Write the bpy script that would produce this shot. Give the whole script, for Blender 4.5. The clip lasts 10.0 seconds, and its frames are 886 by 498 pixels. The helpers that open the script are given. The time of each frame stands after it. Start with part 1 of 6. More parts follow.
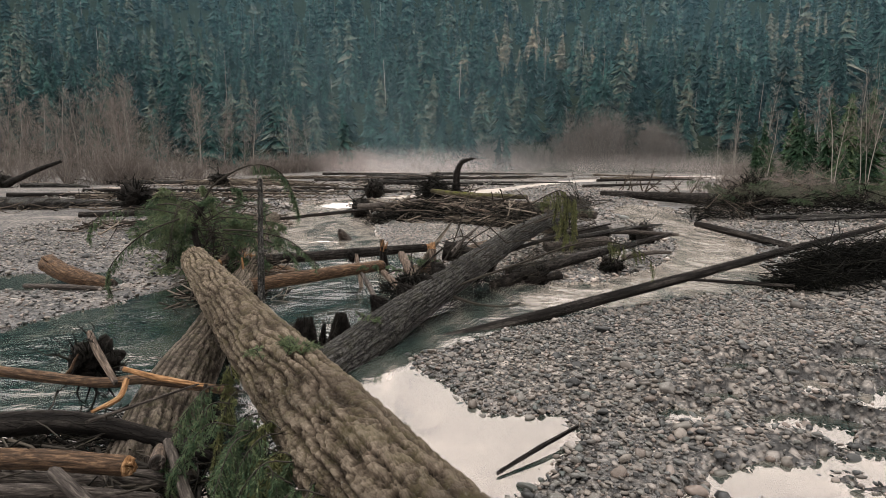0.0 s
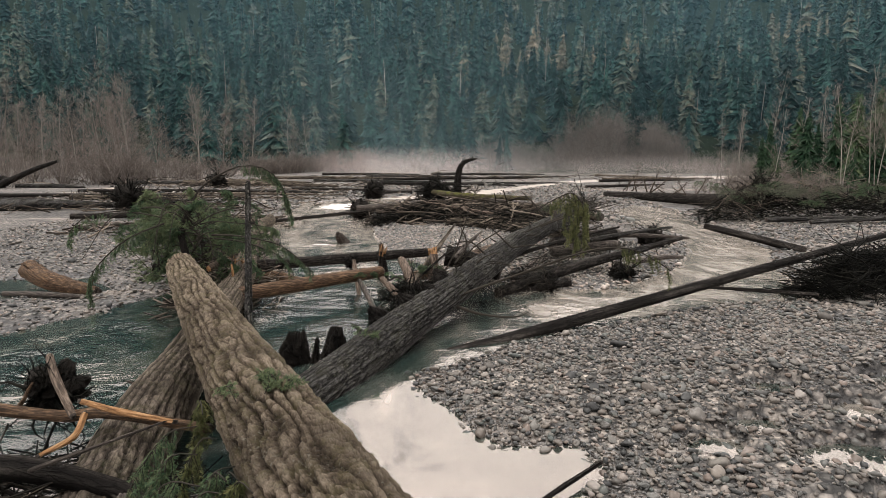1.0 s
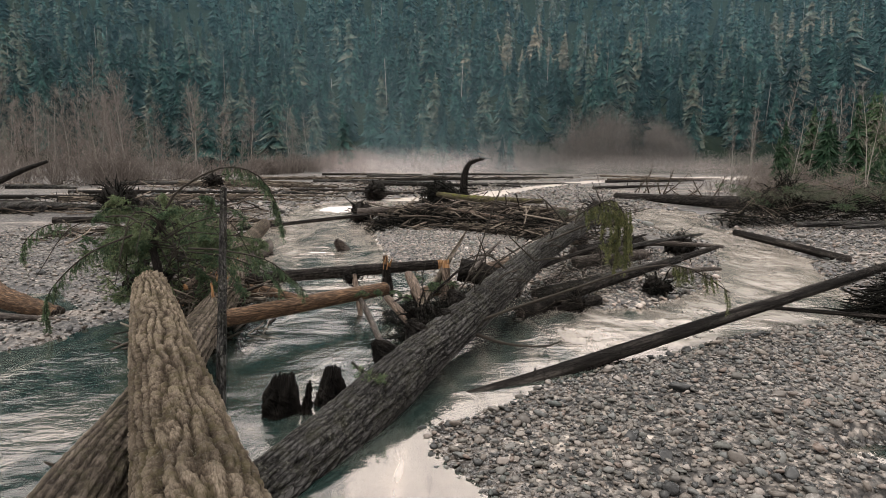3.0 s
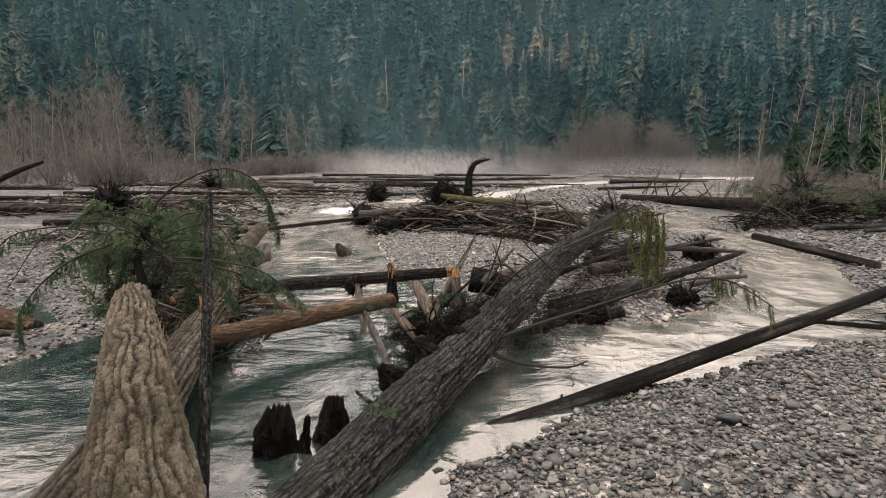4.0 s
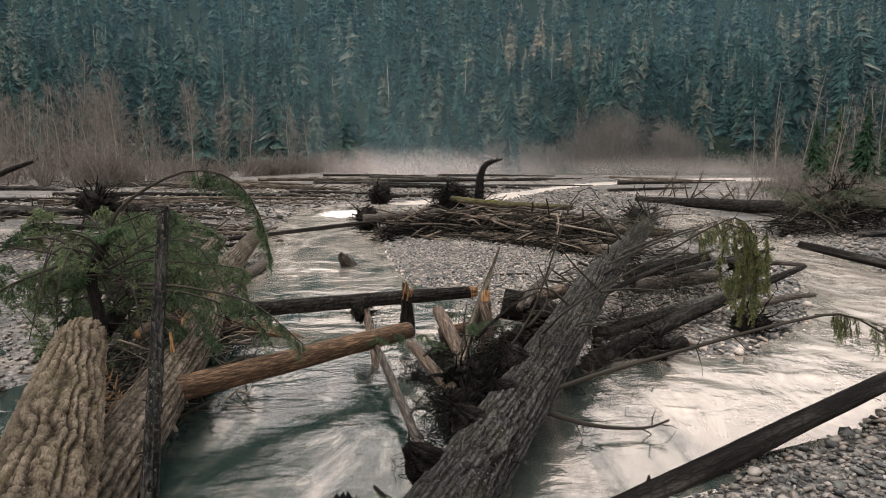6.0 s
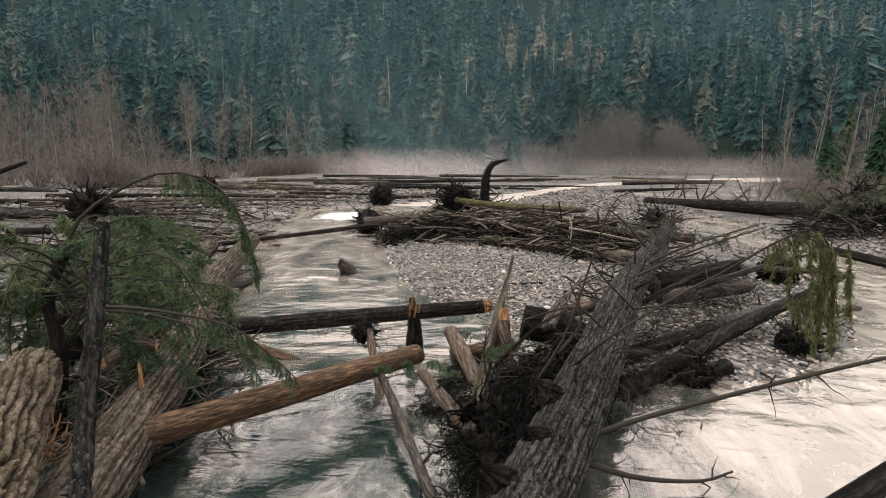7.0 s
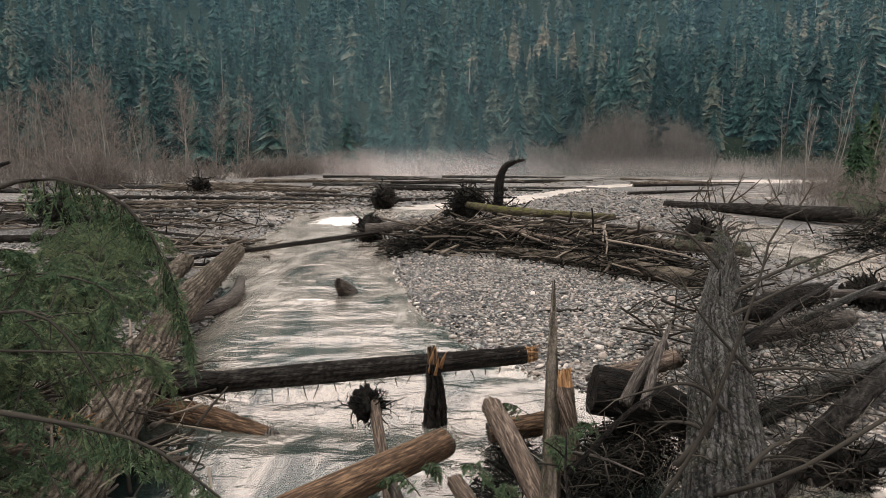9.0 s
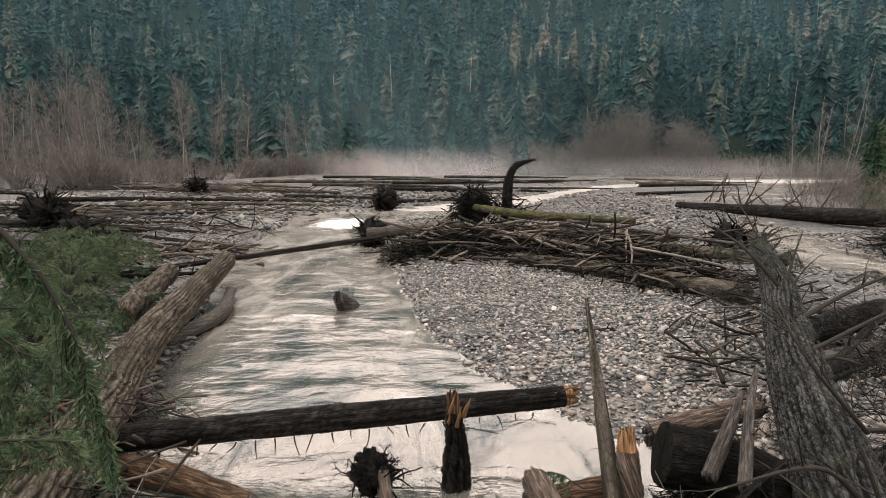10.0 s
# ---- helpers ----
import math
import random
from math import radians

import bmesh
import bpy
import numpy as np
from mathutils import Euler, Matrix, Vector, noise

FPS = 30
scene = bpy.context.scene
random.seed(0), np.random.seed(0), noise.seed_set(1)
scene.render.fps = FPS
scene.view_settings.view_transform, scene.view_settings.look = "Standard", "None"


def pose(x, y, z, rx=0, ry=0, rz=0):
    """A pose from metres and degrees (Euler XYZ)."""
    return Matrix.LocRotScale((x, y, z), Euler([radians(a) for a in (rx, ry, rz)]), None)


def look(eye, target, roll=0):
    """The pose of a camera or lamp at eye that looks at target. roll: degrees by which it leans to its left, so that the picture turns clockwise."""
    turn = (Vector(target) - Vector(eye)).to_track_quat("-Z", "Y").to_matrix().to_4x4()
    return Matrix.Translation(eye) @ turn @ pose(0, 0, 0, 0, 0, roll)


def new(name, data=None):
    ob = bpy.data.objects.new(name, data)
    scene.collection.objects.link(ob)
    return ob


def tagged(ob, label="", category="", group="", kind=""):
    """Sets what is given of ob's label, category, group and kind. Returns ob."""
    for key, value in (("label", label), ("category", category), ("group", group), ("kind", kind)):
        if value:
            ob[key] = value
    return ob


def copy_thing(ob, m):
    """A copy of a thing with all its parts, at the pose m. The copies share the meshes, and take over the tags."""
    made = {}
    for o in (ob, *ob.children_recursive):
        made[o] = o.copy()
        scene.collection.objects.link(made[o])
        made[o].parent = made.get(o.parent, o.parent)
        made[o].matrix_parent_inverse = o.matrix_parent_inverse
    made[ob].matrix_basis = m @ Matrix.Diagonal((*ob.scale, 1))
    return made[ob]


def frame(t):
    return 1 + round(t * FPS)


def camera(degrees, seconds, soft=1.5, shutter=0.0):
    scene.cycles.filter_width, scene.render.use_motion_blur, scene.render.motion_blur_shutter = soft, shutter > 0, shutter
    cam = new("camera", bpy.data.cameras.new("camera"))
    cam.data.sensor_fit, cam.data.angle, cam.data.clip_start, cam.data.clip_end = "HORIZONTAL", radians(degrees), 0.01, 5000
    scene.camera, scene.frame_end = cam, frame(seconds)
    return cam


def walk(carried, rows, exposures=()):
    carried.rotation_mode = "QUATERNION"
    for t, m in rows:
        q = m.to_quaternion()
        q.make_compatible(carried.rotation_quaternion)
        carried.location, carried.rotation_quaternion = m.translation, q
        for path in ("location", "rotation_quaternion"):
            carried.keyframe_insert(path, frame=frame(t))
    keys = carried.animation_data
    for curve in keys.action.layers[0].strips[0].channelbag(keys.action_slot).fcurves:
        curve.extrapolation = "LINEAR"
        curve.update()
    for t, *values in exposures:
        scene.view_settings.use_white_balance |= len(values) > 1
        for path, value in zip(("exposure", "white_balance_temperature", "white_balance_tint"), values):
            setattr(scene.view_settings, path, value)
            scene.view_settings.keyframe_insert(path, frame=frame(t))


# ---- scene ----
cam = camera(73.1, 10.0, soft=0.6)
METRES, EYE, TILT, LEAN, TURN = 10.714, 3.0, 1.43, 0.0, 0.0
ROWS = [
    (0.0, 0.0, 0.0, 0.0, 0.0, -10.0, -0.01),
    (0.5, -0.0018, 0.0352, -0.0004, 0.01, -10.0, -0.02),
    (1.0, -0.0047, 0.073, -0.001, 0.02, -9.99, -0.03),
    (1.5, -0.009, 0.1125, -0.0016, 0.03, -9.99, -0.04),
    (2.0, -0.0151, 0.1536, -0.0022, 0.03, -10.0, -0.05),
    (2.5, -0.0223, 0.196, -0.0031, 0.04, -10.0, -0.07),
    (4.0, -0.0473, 0.3276, -0.0061, 0.09, -9.94, -0.07),
    (4.5, -0.0576, 0.3728, -0.0073, 0.09, -9.95, -0.11),
    (5.0, -0.0681, 0.4184, -0.0086, 0.11, -9.93, -0.12),
    (5.5, -0.0788, 0.4659, -0.01, 0.11, -9.93, -0.14),
    (7.0, -0.1047, 0.6187, -0.0139, 0.17, -9.9, -0.1),
    (7.5, -0.1129, 0.6767, -0.0156, 0.18, -9.89, -0.13),
    (8.0, -0.1214, 0.737, -0.0176, 0.21, -9.89, -0.18),
    (8.5, -0.1299, 0.7974, -0.0192, 0.23, -9.87, -0.19),
    (9.0, -0.139, 0.8595, -0.0216, 0.25, -9.84, -0.18),
    (9.5, -0.149, 0.9225, -0.0226, 0.26, -9.86, -0.15),
    (10.0, -0.1593, 0.9861, -0.0246, 0.28, -9.85, -0.13),
]
walk(cam, [(t, pose(0, 0, EYE, TILT, LEAN, TURN) @ pose(METRES * x, METRES * y, METRES * z, 90 + pitch, roll, yaw)) for t, x, y, z, yaw, pitch, roll in ROWS])

# ---- world and light ----
sky_world = bpy.data.worlds.new("sky")
scene.world = sky_world
sky_world.use_nodes = True
_n, _l = sky_world.node_tree.nodes, sky_world.node_tree.links
_bg = _n["Background"]
_sky = _n.new("ShaderNodeTexSky")
_sky.sky_type, _sky.sun_disc = "NISHITA", False
_sky.sun_elevation, _sky.sun_rotation = radians(75), radians(-75)
_sky.dust_density = 4.0
_sky_gain = _n.new("ShaderNodeMix")
_sky_gain.data_type, _sky_gain.blend_type = "RGBA", "MIX"
_sky_gain.inputs["Factor"].default_value = 0.85
_l.new(_sky.outputs["Color"], _sky_gain.inputs["A"])
_sky_gain.inputs["B"].default_value = (21.5, 20.1, 19.6, 1)      # even cloud cover, slightly warm
_l.new(_sky_gain.outputs["Result"], _bg.inputs["Color"])
_bg.inputs["Strength"].default_value = 0.106
sun = new("sun", bpy.data.lights.new("sun", "SUN"))
sun.data.energy, sun.data.angle, sun.data.color = 2.6, radians(35), (1.0, 0.95, 0.88)
sun.matrix_world = look((-16, 4, 62), (0, 0, 0))

# ---- geometry tools ----
rng = np.random.default_rng(7)
TABLE = rng.random((256, 256))


def vnoise(x, y, px=256, py=256, shift=0):
    """Smooth value noise in 0..1, repeating after px and py cells."""
    x, y = np.asarray(x, float), np.asarray(y, float)
    xi, yi = np.floor(x).astype(int), np.floor(y).astype(int)
    fx, fy = x - xi, y - yi
    fx, fy = fx * fx * (3 - 2 * fx), fy * fy * (3 - 2 * fy)
    a0, a1 = xi % px + shift, (xi + 1) % px + shift
    b0, b1 = yi % py + shift, (yi + 1) % py + shift
    t = TABLE
    a0, a1, b0, b1 = a0 % 256, a1 % 256, b0 % 256, b1 % 256
    return (t[a0, b0] * (1 - fx) + t[a1, b0] * fx) * (1 - fy) + (t[a0, b1] * (1 - fx) + t[a1, b1] * fx) * fy


def fbm(x, y, octaves=4, shift=0):
    s, a, w = 0, 0.5, 0
    for k in range(octaves):
        s, w = s + a * vnoise(x * 2 ** k + 17.3 * k, y * 2 ** k + 5.1 * k, shift=shift), w + a
        a *= 0.5
    return s / w


class Geo:
    """Collects vertices and faces (3- or 4-sided index arrays), with uv and one float per vertex."""

    def __init__(self):
        self.v, self.f, self.uv, self.t, self.n = [], [], [], [], 0

    def add(self, v, f, uv=None, tint=None):
        v = np.asarray(v, float).reshape(-1, 3)
        self.v.append(v)
        for a in (f if isinstance(f, list) else [f]):
            self.f.append(np.asarray(a, int) + self.n)
        self.uv.append(np.zeros((len(v), 2)) if uv is None else np.asarray(uv, float).reshape(-1, 2))
        self.t.append(np.broadcast_to(np.asarray(0.5 if tint is None else tint, float), (len(v),)))
        self.n += len(v)
        return self

    def mesh(self, name, material, smooth=True):
        me = bpy.data.meshes.new(name)
        v = np.concatenate(self.v)
        loops = np.concatenate([a.ravel() for a in self.f])
        totals = np.concatenate([np.full(len(a), a.shape[1]) for a in self.f])
        me.vertices.add(len(v))
        me.vertices.foreach_set("co", v.ravel())
        me.loops.add(len(loops))
        me.loops.foreach_set("vertex_index", loops)
        me.polygons.add(len(totals))
        me.polygons.foreach_set("loop_start", np.cumsum(totals) - totals)
        me.polygons.foreach_set("use_smooth", np.full(len(totals), smooth))
        layer = me.uv_layers.new(name="UVMap")
        layer.data.foreach_set("uv", np.concatenate(self.uv)[loops].ravel())
        tint = me.attributes.new("tint", "FLOAT", "POINT")
        tint.data.foreach_set("value", np.concatenate(self.t))
        me.update(calc_edges=True)
        me.validate()
        me.materials.append(material)
        return me


def part(name, geo, material, parent=None, label="", smooth=True):
    """One mesh object, under a thing or a part where one is given."""
    ob = new(name, geo.mesh(name, material, smooth))
    if parent is not None:
        ob.parent = parent
        ob.matrix_parent_inverse = Matrix.Translation(-Vector(parent.location)) if parent.type == "EMPTY" else Matrix()
    return tagged(ob, label) if label else ob


def thing(name, at, label, category, group=""):
    ob = new(name)
    ob.location = at
    ob.empty_display_size = 0.2
    return tagged(ob, label, category, group)


def stuff(name, geo, material, label, category, smooth=True):
    return tagged(new(name, geo.mesh(name, material, smooth)), label, category, kind="stuff")


def unit(a):
    return a / np.maximum(np.linalg.norm(a, axis=-1, keepdims=True), 1e-9)


def tubes(geo, P, R, sides=5, tint=None, caps=True):
    """N tubes at once: P is N x k x 3, R is N x k."""
    P, R = np.asarray(P, float), np.asarray(R, float)
    n, k, _ = P.shape
    T = unit(np.gradient(P, axis=1))
    ref = np.where(np.abs(T[:, :1, 2:3]) > 0.9, np.array([[[1.0, 0, 0]]]), np.array([[[0, 0, 1.0]]]))
    A = unit(np.cross(T, ref))
    B = np.cross(T, A)
    ang = np.linspace(0, 2 * np.pi, sides, endpoint=False)
    ring = A[:, :, None] * np.cos(ang)[None, None, :, None] + B[:, :, None] * np.sin(ang)[None, None, :, None]
    V = P[:, :, None] + ring * R[:, :, None, None]
    i = np.arange(n)[:, None, None] * (k * sides)
    j = np.arange(k - 1)[None, :, None] * sides
    s = np.arange(sides)[None, None, :]
    s2 = (s + 1) % sides
    F = np.stack([i + j + s, i + j + s2, i + j + sides + s2, i + j + sides + s], -1).reshape(-1, 4)
    length = np.concatenate([np.zeros((n, 1)), np.cumsum(np.linalg.norm(np.diff(P, axis=1), axis=2), 1)], 1)
    uv = np.stack([np.broadcast_to(ang / 6.2832 * 0.5, V.shape[:3]), np.broadcast_to(length[:, :, None], V.shape[:3])], -1)
    faces = [F]
    if caps and sides >= 3:
        for j0, flip in ((0, True), ((k - 1) * sides, False)):
            base = np.arange(n)[:, None] * (k * sides) + j0
            for m in range(1, sides - 1):
                tri = np.concatenate([base, base + m, base + m + 1], 1)
                faces.append(tri[:, ::-1] if flip else tri)
    if tint is not None:
        tint = np.repeat(np.broadcast_to(tint, (n,)), k * sides)
    return geo.add(V, faces, uv, tint)


def spline(pts, n):
    """n points on a smooth curve through pts."""
    pts = np.asarray(pts, float)
    if len(pts) == 2:
        return pts[0] + (pts[1] - pts[0]) * np.linspace(0, 1, n)[:, None]
    d = np.concatenate([[0], np.cumsum(np.linalg.norm(np.diff(pts[:, :3], axis=0), axis=1))])
    q = np.concatenate([[2 * pts[0] - pts[1]], pts, [2 * pts[-1] - pts[-2]]])
    out = []
    for s in np.linspace(0, d[-1], n):
        i = min(max(np.searchsorted(d, s, side="right") - 1, 0), len(pts) - 2)
        u = (s - d[i]) / max(d[i + 1] - d[i], 1e-9)
        a, b, c, e = q[i], q[i + 1], q[i + 2], q[i + 3]
        out.append(0.5 * (2 * b + (c - a) * u + (2 * a - 5 * b + 4 * c - e) * u * u + (3 * b - a - 3 * c + e) * u ** 3))
    return np.array(out)


def wander(starts, ways, lengths, k, bend, droop=0.0, gen=None):
    """N crooked paths of k points from their starts along their ways."""
    gen = gen or rng
    n = len(starts)
    d = unit(np.asarray(ways, float))
    P = [np.asarray(starts, float)]
    step = np.asarray(lengths, float)[:, None] / (k - 1)
    for _ in range(k - 1):
        d = unit(d + gen.normal(0, bend, (n, 3)) + np.array([0, 0, -droop]))
        P.append(P[-1] + d * step)
    return np.stack(P, 1)


def bark_body(path, radii, around=64, along=200, depth=0.03, ridges=12, wave=1.0, lumps=0.05, shift=0, style="furrow", cracks=0.35, long=1.0):
    """A trunk's side as verts, faces, uv: ridged bark along a path."""
    C = spline(path, along)
    r = np.interp(np.linspace(0, 1, along), np.linspace(0, 1, len(radii)), radii)
    T = unit(np.gradient(C, axis=0))
    ref = np.array([0, 0, 1.0]) if abs(T[0, 2]) < 0.9 else np.array([1.0, 0, 0])
    A = unit(np.cross(T, ref))
    B = np.cross(A, T)
    L = np.concatenate([[0], np.cumsum(np.linalg.norm(np.diff(C, axis=0), axis=1))])
    u = np.linspace(0, 1, around, endpoint=False)[None, :]
    v = L[:, None] + 0 * u
    u = u + 0 * v
    if style == "furrow":
        q = v * long
        w1 = vnoise(u * 6, q * 1.6, px=6, shift=shift) - 0.5
        w2 = vnoise(u * 18, q * 5, px=18, shift=shift + 9) - 0.5
        w3 = vnoise(u * ridges, q * 2.6, px=ridges, shift=shift + 60) - 0.5
        ph = u * ridges + wave * (1.0 * w1 + 0.45 * w2 + 0.9 * w3)
        ridge = (1 - np.abs(np.sin(np.pi * ph))) ** 1.4 * 1.25
        cross = vnoise(u * ridges * 2, q * 9, px=ridges * 2, shift=shift + 31)
        fine = vnoise(u * 60, q * 30, px=60, shift=shift + 50)
        crust = vnoise(u * 110, q * 70, px=110, shift=shift + 90)
        plate = np.round(5 * vnoise(u * ridges * 1.5, q * 6, px=int(ridges * 1.5), shift=shift + 120)) / 5
        h = -ridge * (0.85 + 0.5 * w1) + 0.3 * (cross - 0.5) + 0.45 * (plate - 0.5) + 0.5 * (fine - 0.5) + 0.4 * (crust - 0.5)
        c1 = vnoise(u * 34, q * 8, px=34, shift=shift + 140) * 0.6 + vnoise(u * 68, q * 18, px=68, shift=shift + 150) * 0.4
        h = 0.75 * h - cracks * (1 - np.minimum(1, np.abs(2 * c1 - 1) * 8)) ** 1.2 + 0.2 * (crust - 0.5)
    elif style == "scale":
        w1 = vnoise(u * 30, v * 5, px=30, shift=shift)
        w2 = vnoise(u * 56, v * 13, px=56, shift=shift + 9)
        w3 = vnoise(u * 100, v * 60, px=100, shift=shift + 19)
        h = np.abs(w1 - 0.5) * 2.6 + 0.8 * w2 + 0.4 * w3 - 1.25
    else:
        h = vnoise(u * 12, v * 0.9, px=12, shift=shift) + 0.4 * vnoise(u * 40, v * 3, px=40, shift=shift + 9) - 0.7
    big = vnoise(u * 3, v * 0.8, px=3, shift=shift + 77) - 0.5
    rad = r[:, None] * (1 + lumps * 2 * big) + depth * h
    a = u * 2 * np.pi
    V = C[:, None] + (A[:, None] * np.cos(a)[..., None] + B[:, None] * np.sin(a)[..., None]) * rad[..., None]
    i, j = np.arange(along - 1)[:, None] * around, np.arange(around)[None, :]
    j2 = (j + 1) % around
    F = np.stack([i + j, i + j2, i + around + j2, i + around + j], -1).reshape(-1, 4)
    uv = np.stack([u * 2 * np.pi * r[:, None], v], -1)
    # tint follows the relief, lowest in furrows and cracks, highest on ridges
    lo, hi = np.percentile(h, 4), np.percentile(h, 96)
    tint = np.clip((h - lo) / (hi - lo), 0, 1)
    return V, F, uv, tint.ravel(), (C, T, A, B, r)


def end_cap(V, row, out, jag, gen, rings=5):
    """A broken end on one row of a trunk's rim: verts, faces, uv."""
    rim = V[row]
    c = rim.mean(0)
    n = len(rim)
    P, f = [], []
    for k in range(rings + 1):
        w = 1 - k / rings
        ring = c + (rim - c) * max(w, 0.02)
        push = jag * gen.random(n) * (1 if 0 < k < rings else 0.0 if k == 0 else 0.4)
        P.append(ring + out * push[:, None])
    for k in range(rings):
        j = np.arange(n)
        j2 = (j + 1) % n
        f.append(np.stack([k * n + j, k * n + j2, (k + 1) * n + j2, (k + 1) * n + j], -1))
    P = np.concatenate(P)
    uv = (P - c)[:, :2] * 1.0
    return P, np.concatenate(f), uv

# ---- materials ----
def nodes(name):
    m = bpy.data.materials.new(name)
    m.use_nodes = True
    t = m.node_tree
    return m, t, t.nodes["Principled BSDF"]


def add(t, kind, **settings):
    n = t.nodes.new("ShaderNode" + kind)
    for key, value in settings.items():
        n.inputs[key.replace("_", " ")].default_value = value
    return n


def ramp(t, source, stops):
    n = t.nodes.new("ShaderNodeValToRGB")
    while len(n.color_ramp.elements) < len(stops):
        n.color_ramp.elements.new(0.5)
    for e, (p, c) in zip(n.color_ramp.elements, stops):
        e.position = p
        e.color = (*c, 1) if len(c) == 3 else c
    t.links.new(source, n.inputs["Fac"])
    return n.outputs["Color"]


def blend(t, fac, a, b, mode="MIX"):
    n = t.nodes.new("ShaderNodeMix")
    n.data_type, n.blend_type = "RGBA", mode
    for key, val in (("Factor", fac), ("A", a), ("B", b)):
        if isinstance(val, bpy.types.NodeSocket):
            t.links.new(val, n.inputs[key])
        else:
            n.inputs[key].default_value = val if key == "Factor" else (*val, 1)
    return n.outputs["Result"]


def maths(t, op, a, b=0.0, clamp=False):
    n = t.nodes.new("ShaderNodeMath")
    n.operation, n.use_clamp = op, clamp
    for k, val in enumerate((a, b)):
        if isinstance(val, bpy.types.NodeSocket):
            t.links.new(val, n.inputs[k])
        else:
            n.inputs[k].default_value = val
    return n.outputs[0]


def coords(t, which="Object", scale=(1, 1, 1)):
    c = t.nodes.new("ShaderNodeTexCoord")
    m = t.nodes.new("ShaderNodeMapping")
    m.inputs["Scale"].default_value = scale
    t.links.new(c.outputs[which], m.inputs["Vector"])
    return m.outputs["Vector"]


def noise_tex(t, vec, scale, detail=4, rough=0.6, distortion=0.0):
    n = add(t, "TexNoise", Scale=scale, Detail=detail, Roughness=rough, Distortion=distortion)
    t.links.new(vec, n.inputs["Vector"])
    return n.outputs["Fac"]


def bump(t, height, strength, distance, p):
    n = add(t, "Bump", Strength=strength, Distance=distance)
    t.links.new(height, n.inputs["Height"])
    t.links.new(n.outputs["Normal"], p.inputs["Normal"])
    return n


def attr(t, name):
    n = t.nodes.new("ShaderNodeAttribute")
    n.attribute_name = name
    return n.outputs["Fac"]


def bark_material(name, low, mid, high, moss=0.0, moss_colour=(0.10, 0.11, 0.03), rough=0.9, plates=24.0, crack=0.4, stretch=0.2, lichen=0.0, seams=0.9):
    m, t, p = nodes(name)
    uv = coords(t, "UV", (1, stretch, 1))
    ob = coords(t, "Object")
    warp = t.nodes.new("ShaderNodeVectorMath")
    warp.operation = "MULTIPLY_ADD"
    wn = add(t, "TexNoise", Scale=14.0, Detail=3.0)
    t.links.new(uv, wn.inputs["Vector"])
    t.links.new(wn.outputs["Color"], warp.inputs[0])
    warp.inputs[1].default_value = (0.05, 0.05, 0.05)
    t.links.new(uv, warp.inputs[2])
    vor = t.nodes.new("ShaderNodeTexVoronoi")
    vor.feature = "DISTANCE_TO_EDGE"
    vor.inputs["Scale"].default_value = plates
    t.links.new(warp.outputs[0], vor.inputs["Vector"])
    seam = ramp(t, vor.outputs["Distance"], [(0.0, (0, 0, 0)), (0.16, (1, 1, 1))])
    g = noise_tex(t, uv, 80, 8, 0.85)
    g = maths(t, "ADD", maths(t, "MULTIPLY", g, 2.4), -0.7, True)
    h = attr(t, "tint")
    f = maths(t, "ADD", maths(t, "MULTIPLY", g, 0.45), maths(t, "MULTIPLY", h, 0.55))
    # furrow and seam shade is put into the colour: low relief dark
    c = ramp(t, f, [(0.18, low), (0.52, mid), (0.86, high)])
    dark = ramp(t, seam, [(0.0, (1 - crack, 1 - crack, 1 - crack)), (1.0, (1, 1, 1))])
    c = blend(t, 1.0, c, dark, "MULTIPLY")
    big = noise_tex(t, ob, 1.3, 3)
    c = blend(t, maths(t, "MULTIPLY", ramp(t, big, [(0.40, (0, 0, 0)), (0.62, (1, 1, 1))]), 0.6), c, tuple(x * 0.35 for x in mid))
    if moss:
        nz = t.nodes.new("ShaderNodeNewGeometry")
        sep = t.nodes.new("ShaderNodeSeparateXYZ")
        t.links.new(nz.outputs["Normal"], sep.inputs["Vector"])
        patch = noise_tex(t, ob, 4.5, 7, 0.8)
        k = maths(t, "MULTIPLY", maths(t, "ADD", sep.outputs["Z"], 0.25, True), ramp(t, patch, [(0.48, (0, 0, 0)), (0.60, (1, 1, 1))]))
        c = blend(t, maths(t, "MULTIPLY", k, moss), c, moss_colour)
    if lichen:
        spot = ramp(t, noise_tex(t, ob, 34, 5, 0.7), [(0.56, (0, 0, 0)), (0.66, (1, 1, 1))])
        area = ramp(t, noise_tex(t, ob, 2.6, 4, 0.6), [(0.42, (0, 0, 0)), (0.60, (1, 1, 1))])
        c = blend(t, maths(t, "MULTIPLY", maths(t, "MULTIPLY", spot, area), lichen), c, (0.30, 0.30, 0.25))
    t.links.new(c, p.inputs["Base Color"])
    p.inputs["Roughness"].default_value = rough
    p.inputs["Specular IOR Level"].default_value = 0.06
    bump(t, maths(t, "ADD", g, maths(t, "MULTIPLY", seam, seams)), 1.0, 0.022, p)
    return m


